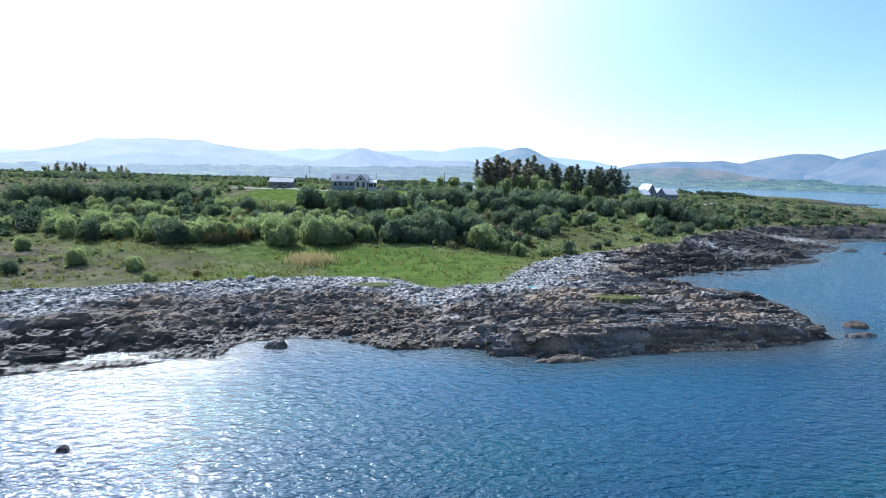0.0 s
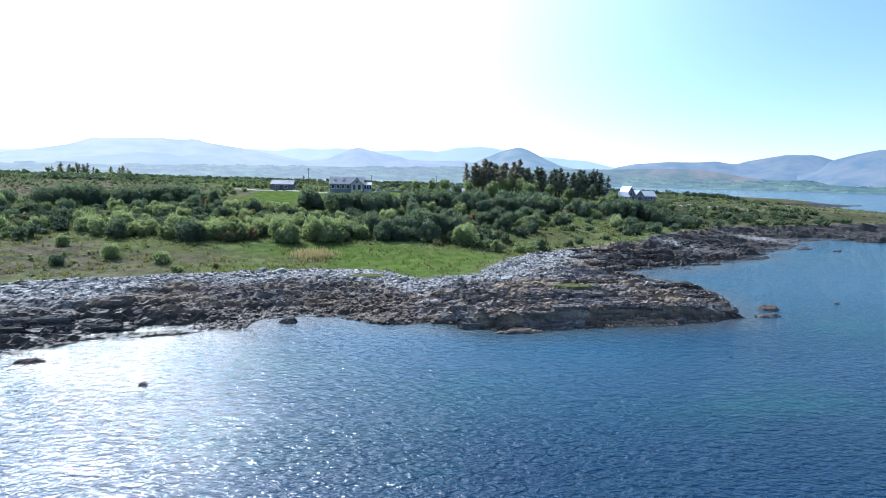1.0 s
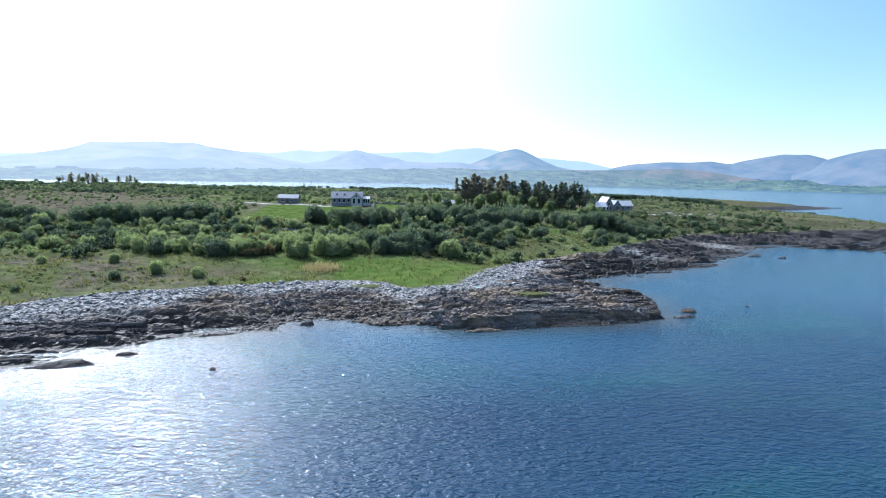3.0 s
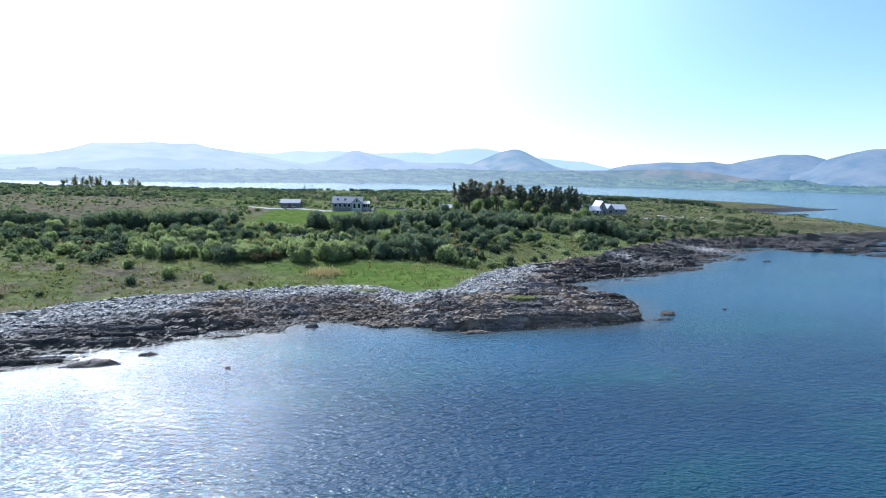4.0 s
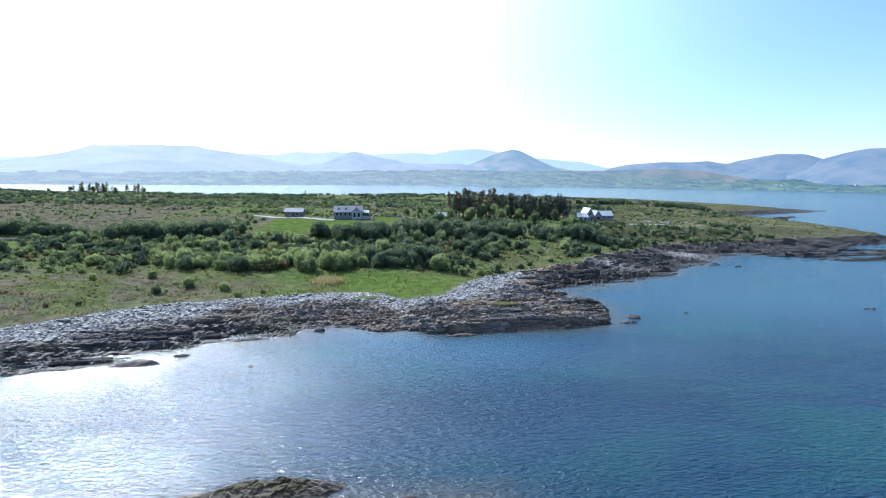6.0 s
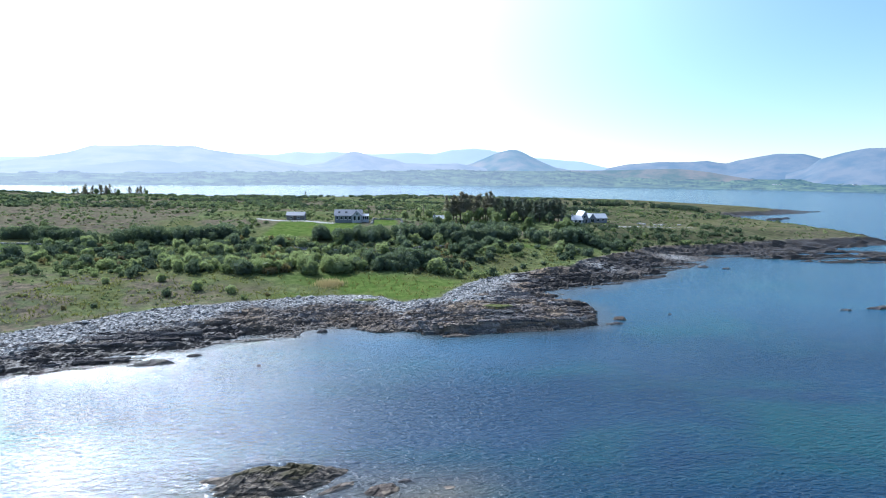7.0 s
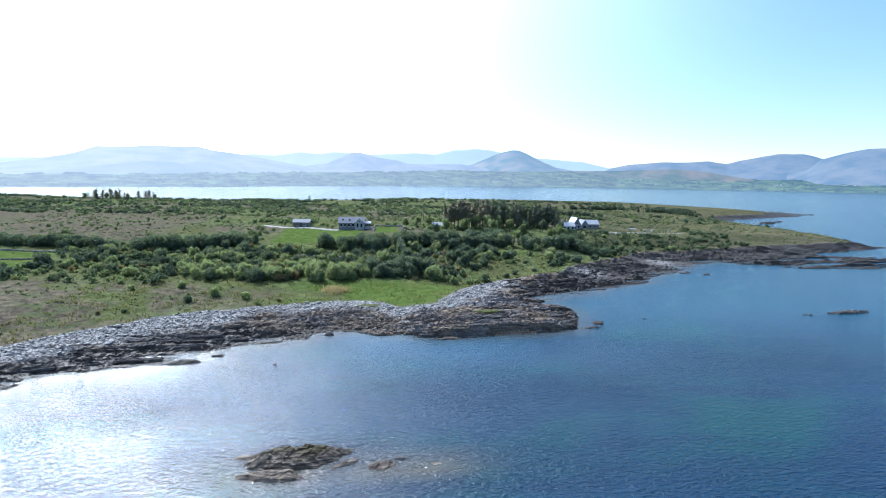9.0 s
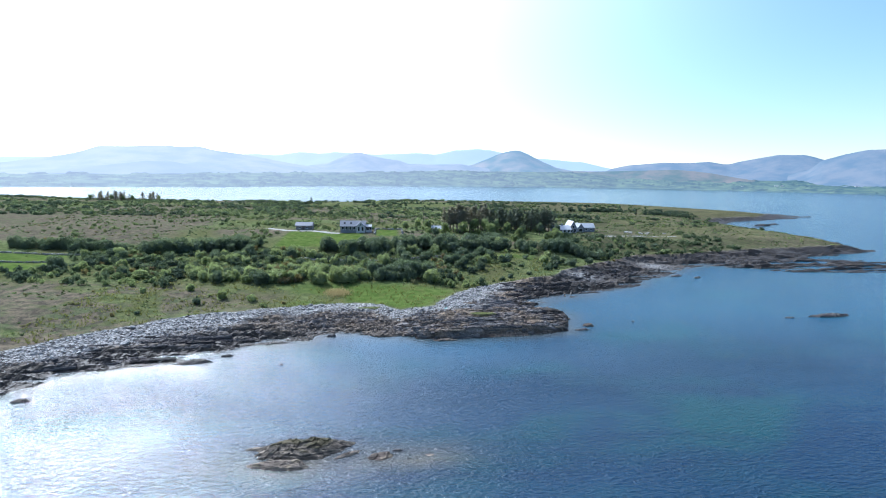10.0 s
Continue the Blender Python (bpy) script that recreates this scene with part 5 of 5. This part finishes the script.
def build_slabs():
    pick = random.Random(31)
    kinds = {k: [slab_mesh(600 + i + 20 * j, m) for i in range(6)] for j, (k, m) in enumerate((("dark", STONE_DARK), ("brown", STONE_BROWN), ("grey", SLAB_GREY), ("black", STONE_BLACK)))}
    zones = [(12, 55, 46.5, 60, 80, ("brown", "brown", "dark", "grey"), 0.07), (28, 58, 58, 76, 26, ("dark", "brown", "grey"), 0.10), (48, 80, 84, 104, 34, ("black", "black", "dark"), 0.35),
             (80, 125, 104, 136, 34, ("black", "black", "dark"), 0.6), (-62, -16, 24, 46, 34, ("black", "dark"), 0.12), (165, 260, 139, 168, 22, ("dark", "brown"), 0.05)]
    for x0, x1, y0, y1, count, keys, turn in zones:
        made, tries = 0, 0
        while made < count and tries < 4000:
            tries += 1
            x, y = pick.uniform(x0, x1), pick.uniform(y0, y1)
            z = float(ground_z(x, y))
            if float(mask_at("rock", x, y)) < 0.95 or z < 0.15 or (12 < x < 58 and y < 60 and z < 0.7):
                continue
            long = pick.uniform(1.5, 5.0)
            if float(ground_z(x - long * math.cos(turn), y - long * math.sin(turn))) < 0.3 or float(ground_z(x + long * math.cos(turn), y + long * math.sin(turn))) < 0.3:
                continue
            key = pick.choice(keys)
            deep, thick = pick.uniform(0.28, 0.7), pick.uniform(0.22, 0.42)
            ob = new("rock_slab", pick.choice(kinds[key]))
            ob.matrix_basis = placed(x, y, z - 0.1 * thick, (long, deep, thick), turn + pick.uniform(-0.05, 0.05), pick.uniform(-0.05, 0.22), pick.uniform(-0.06, 0.06))
            tagged(ob, {"black": "long black weedy bed of shore rock", "dark": "long dark bed of tilted shore rock", "brown": "long brown bed of tilted shore rock", "grey": "long pale grey bed of tilted shore rock"}[key], "rock", "beds of shore rock")
            made += 1


def build_ledges():
    """The stepped beds in the low cliff along the front of the point."""
    pick = random.Random(41)
    kinds = [(slab_mesh(680 + i, m), w) for i, (m, w) in enumerate(((STONE_BROWN, "brown"), (SLAB_GREY, "grey"), (STONE_DARK, "dark"), (STONE_BROWN, "brown"), (SLAB_GREY, "grey")))]
    front = [(12, 48.6), (16, 46.4), (21, 45.8), (28, 46.9), (40, 48.1), (48, 50.5)]
    for level in range(5):
        x = 12.5 + pick.uniform(0, 2)
        while x < 47:
            long = pick.uniform(1.2, 3.4)
            y = float(np.interp(x + long, [p[0] for p in front], [p[1] for p in front])) + 0.25 + 0.62 * level + pick.uniform(-0.25, 0.25)
            me, word = pick.choice(kinds)
            ob = new("rock_ledge", me)
            ob.matrix_basis = placed(x + long, y - 0.35, 0.02 + 0.38 * level, (long, pick.uniform(0.5, 0.85), pick.uniform(0.42, 0.6)), 0.08 + pick.uniform(-0.05, 0.05), pick.uniform(0.0, 0.12), pick.uniform(-0.05, 0.03))
            tagged(ob, f"{word} ledge of layered rock in the low cliff", "rock", "ledges of the low cliff")
            x += 2 * long * pick.uniform(0.86, 1.15)


def islet(x, y, lx, ly, height, turn, material, label, seed, name="rock_islet"):
    """A low rock that stands out of the sea."""
    nx, ny = max(16, int(lx * 12)), max(12, int(ly * 18))
    nx, ny = min(nx, 120), min(ny, 70)
    gx, gy = np.meshgrid(np.linspace(-1.15, 1.15, nx), np.linspace(-1.15, 1.15, ny))
    wx, wy = gx * lx, gy * ly
    rim = np.sqrt(gx ** 2 + gy ** 2) + 0.55 * (fbm(gx * 2.5 + seed, gy * 2.5, seed, 4) - 0.5)
    body = 1 - smooth(0.40, 1.02, rim)
    beds = fbm(wx / 3.5 + seed, (wy + 0.35 * wx) / 0.7, seed + 2, 4)
    cell, _ = blocks((wx + 0.4 * wy) / 1.6 + seed, (wy - 0.4 * wx) / 0.7, seed)
    Z = height * (body * (0.50 + 0.34 * np.clip(gx + 0.2, -1, 0.55) + 0.38 * np.clip(gy + 0.2, -0.6, 0.5)) + 0.55 * (np.floor(beds * 7) / 7 - 0.5) * body + 0.26 * (cell - 0.5) * body) - 0.30 * (1 - body) - 0.04
    ob = new(name, mesh_of(name, np.stack([wx.ravel(), wy.ravel(), Z.ravel()], -1), grid_faces(nx, ny), material))
    ob.matrix_basis = placed(x, y, 0, rz=turn)
    return tagged(ob, label, "rock", "rocks in the sea")


def mat_islet():
    """Tan rock with brown-green weed and lichen grown over its crown."""
    n = Nodes("islet_rock")
    beds = n.noise(1.0, 6, 0.65, n.mapped((0.5, 2.2, 4.0), 30), 0.5)
    rock = n.ramp(beds, (0.36, (0.020, 0.018, 0.016)), (0.49, (0.070, 0.058, 0.046)), (0.68, (0.200, 0.165, 0.128)))
    weed = n.mix(n.noise(2.5, 5), (0.026, 0.023, 0.013), (0.070, 0.058, 0.026))
    apart = n.node("ShaderNodeSeparateXYZ")
    n.link(n.coord.outputs["Object"], apart.inputs[0])
    grown = n.ramp(n.maths("ADD", n.maths("MULTIPLY", apart.outputs["Z"], 0.55), n.maths("MULTIPLY", n.noise(0.8, 4), 0.35)), (0.12, (0.6, 0.6, 0.6)), (0.22, (0, 0, 0)), (0.60, (0, 0, 0)), (0.74, (0.85, 0.85, 0.85)))
    return n.surface(n.mix(grown, rock, weed), 0.8, n.bump(n.mix(0.5, beds, n.noise(6, 5)), 0.15, 0.9), spec=0.12)


ISLET = mat_islet()
ISLES = [(-6.5, -6.6, 9.2, 3.7, 1.4, 0.03, ISLET, "low rocky islet with brown weed on top"), (-8.2, -10.6, 5.6, 1.5, 0.9, -0.06, STONE_BROWN, "narrow brown reef beside the islet"), (1.2, -8.2, 3.0, 0.7, 0.6, 0.5, STONE_BROWN, "slanting brown rock ledge at the islet"),
         (5.8, -9.0, 2.7, 1.5, 0.65, 0.2, STONE_BROWN, "pale brown rock slab awash"), (8.3, -7.3, 1.3, 0.45, 0.3, 0.1, STONE_DARK, "small dark rock awash"), (13.0, -8.8, 1.4, 0.6, 0.16, 0.1, STONE_BROWN, "submerged brown rock breaking the surface"),
         (61.8, 56.2, 2.4, 1.3, 0.75, 0.0, STONE_BROWN, "small brown rock off the point"), (76.6, 60.2, 0.7, 0.5, 0.4, 0.0, STONE_DARK, "tiny dark rock in the water"),
         (141, 64, 9.0, 2.0, 1.0, 0.08, STONE_DARK, "long low dark skerry in the bay"), (127, 62.4, 2.4, 0.8, 0.4, 0.0, STONE_DARK, "small dark rock beside the skerry"), (160, 61.5, 3.0, 0.9, 0.4, 0.0, STONE_DARK, "small dark rock beside the skerry"),
         (128.5, 129.0, 3.2, 1.3, 0.9, 0.1, STONE_DARK, "dark rock off the shore ledge"), (135.5, 125.0, 2.6, 0.9, 0.6, 0.1, STONE_DARK, "dark rock off the shore ledge"), (-7.8, 48.9, 1.5, 0.8, 1.0, 0.0, STONE_DARK, "dark weedy rock standing in the shallows"),
         (-16.1, 29.3, 0.6, 0.4, 0.4, 0.0, STONE_DARK, "tiny dark rock in the water"), (-57.5, 13.0, 2.2, 0.9, 0.6, 0.2, STONE_BLACK, "small dark rock near the shore"), (-35.0, 31.2, 5.0, 1.1, 0.8, 0.18, STONE_BLACK, "dark rock spit running out from the shore"),
         (-29.2, 35.2, 2.0, 0.7, 0.5, 0.1, STONE_BLACK, "dark rock at the tip of the spit"), (20.5, 44.6, 4.2, 0.9, 0.7, 0.12, STONE_BROWN, "long brown slab sloping into the water"), (58.5, 52.2, 3.0, 0.8, 0.7, 0.05, STONE_DARK, "thin dark ledge off the point"),
         (380, 398, 10, 3, 1.2, 0.2, STONE_DARK, "dark rock in the far cove"), (355, 380, 14, 4, 1.8, 0.3, STONE_DARK, "dark rock in the far cove")]
for k, (x, y, lx, ly, hh, turn, mat, label) in enumerate(ISLES):
    islet(x, y, lx, ly, hh, turn, mat, label, 700 + 7 * k)


def fishing_net():
    n = Nodes("teal_net")
    mat = n.surface(n.mix(n.noise(9, 4), (0.05, 0.22, 0.22), (0.16, 0.42, 0.40)), 0.8, n.bump(n.noise(14, 3), 0.1))
    gx, gy = np.meshgrid(np.linspace(-1.1, 1.1, 26), np.linspace(-0.9, 0.9, 22))
    rim = 1 - smooth(0.5, 1.0, np.hypot(gx / 1.1, gy / 0.9) + 0.3 * (fbm(gx * 2, gy * 2, 5) - 0.5))
    z = rim * (0.35 + 0.5 * (fbm(gx * 3.5, gy * 3.5, 6) - 0.5)) - 0.12
    ob = new("fishing_net", mesh_of("fishing_net", np.stack([gx.ravel(), gy.ravel(), z.ravel()], -1), grid_faces(26, 22), mat))
    ob.matrix_basis = placed(23, 67.5, float(ground_z(23, 67.5)) + 0.1)
    tagged(ob, "washed-up heap of teal fishing net on the beach", "fishing net")


def build_reeds():
    """A pale bed of dead reeds at the edge of the wet meadow."""
    rng = np.random.default_rng(29)
    n = 900
    x, y = rng.normal(REEDS[0], 1.8, n), rng.normal(REEDS[1], 1.5, n)
    v = np.array([(-0.05, 0, 0), (0.05, 0, 0), (0.1, 0.05, 1.0), (0, -0.05, 0), (0, 0.05, 0), (-0.12, 0.1, 0.9), (-0.04, 0.03, 0), (0.04, -0.03, 0), (0.02, -0.16, 0.95)])
    scatter("reeds", np.stack([x, y, ground_z(x, y) - 0.02], -1), [(v, np.arange(9).reshape(-1, 3))], rng.uniform(0.7, 1.2, n), rng.uniform(0, 6.28, n), mat_leaf("dead_reeds", (0.20, 0.165, 0.10), (0.33, 0.275, 0.175), 0.4), "pale dead reeds at the meadow's edge", "reeds")


def build_outcrop():
    """Pale rocks lying in the heath past the bungalow."""
    pick = random.Random(37)
    meshes = [mesh_of("boulder", *stone_arrays(560 + k, 0.45, BALL2), STONE_GREY) for k in range(3)]
    for k in range(16):
        x, y, s = OUTCROP[0] + pick.gauss(0, 8), OUTCROP[1] + pick.gauss(0, 3), pick.uniform(0.6, 1.7)
        ob = new("boulder", meshes[k % 3])
        ob.matrix_basis = placed(x, y, float(ground_z(x, y)) + 0.1 * s, (s, s, s), pick.uniform(0, 6.28))
        tagged(ob, "pale flat boulder in the dry heath", "boulder", "outcrop boulders")


REEDS, OUTCROP = (-10.5, 86.5), (158, 236)
build_reeds()
build_outcrop()
fishing_net()
build_slabs()
build_ledges()
build_stones()
build_scrub()
build_heather()
build_tufts()
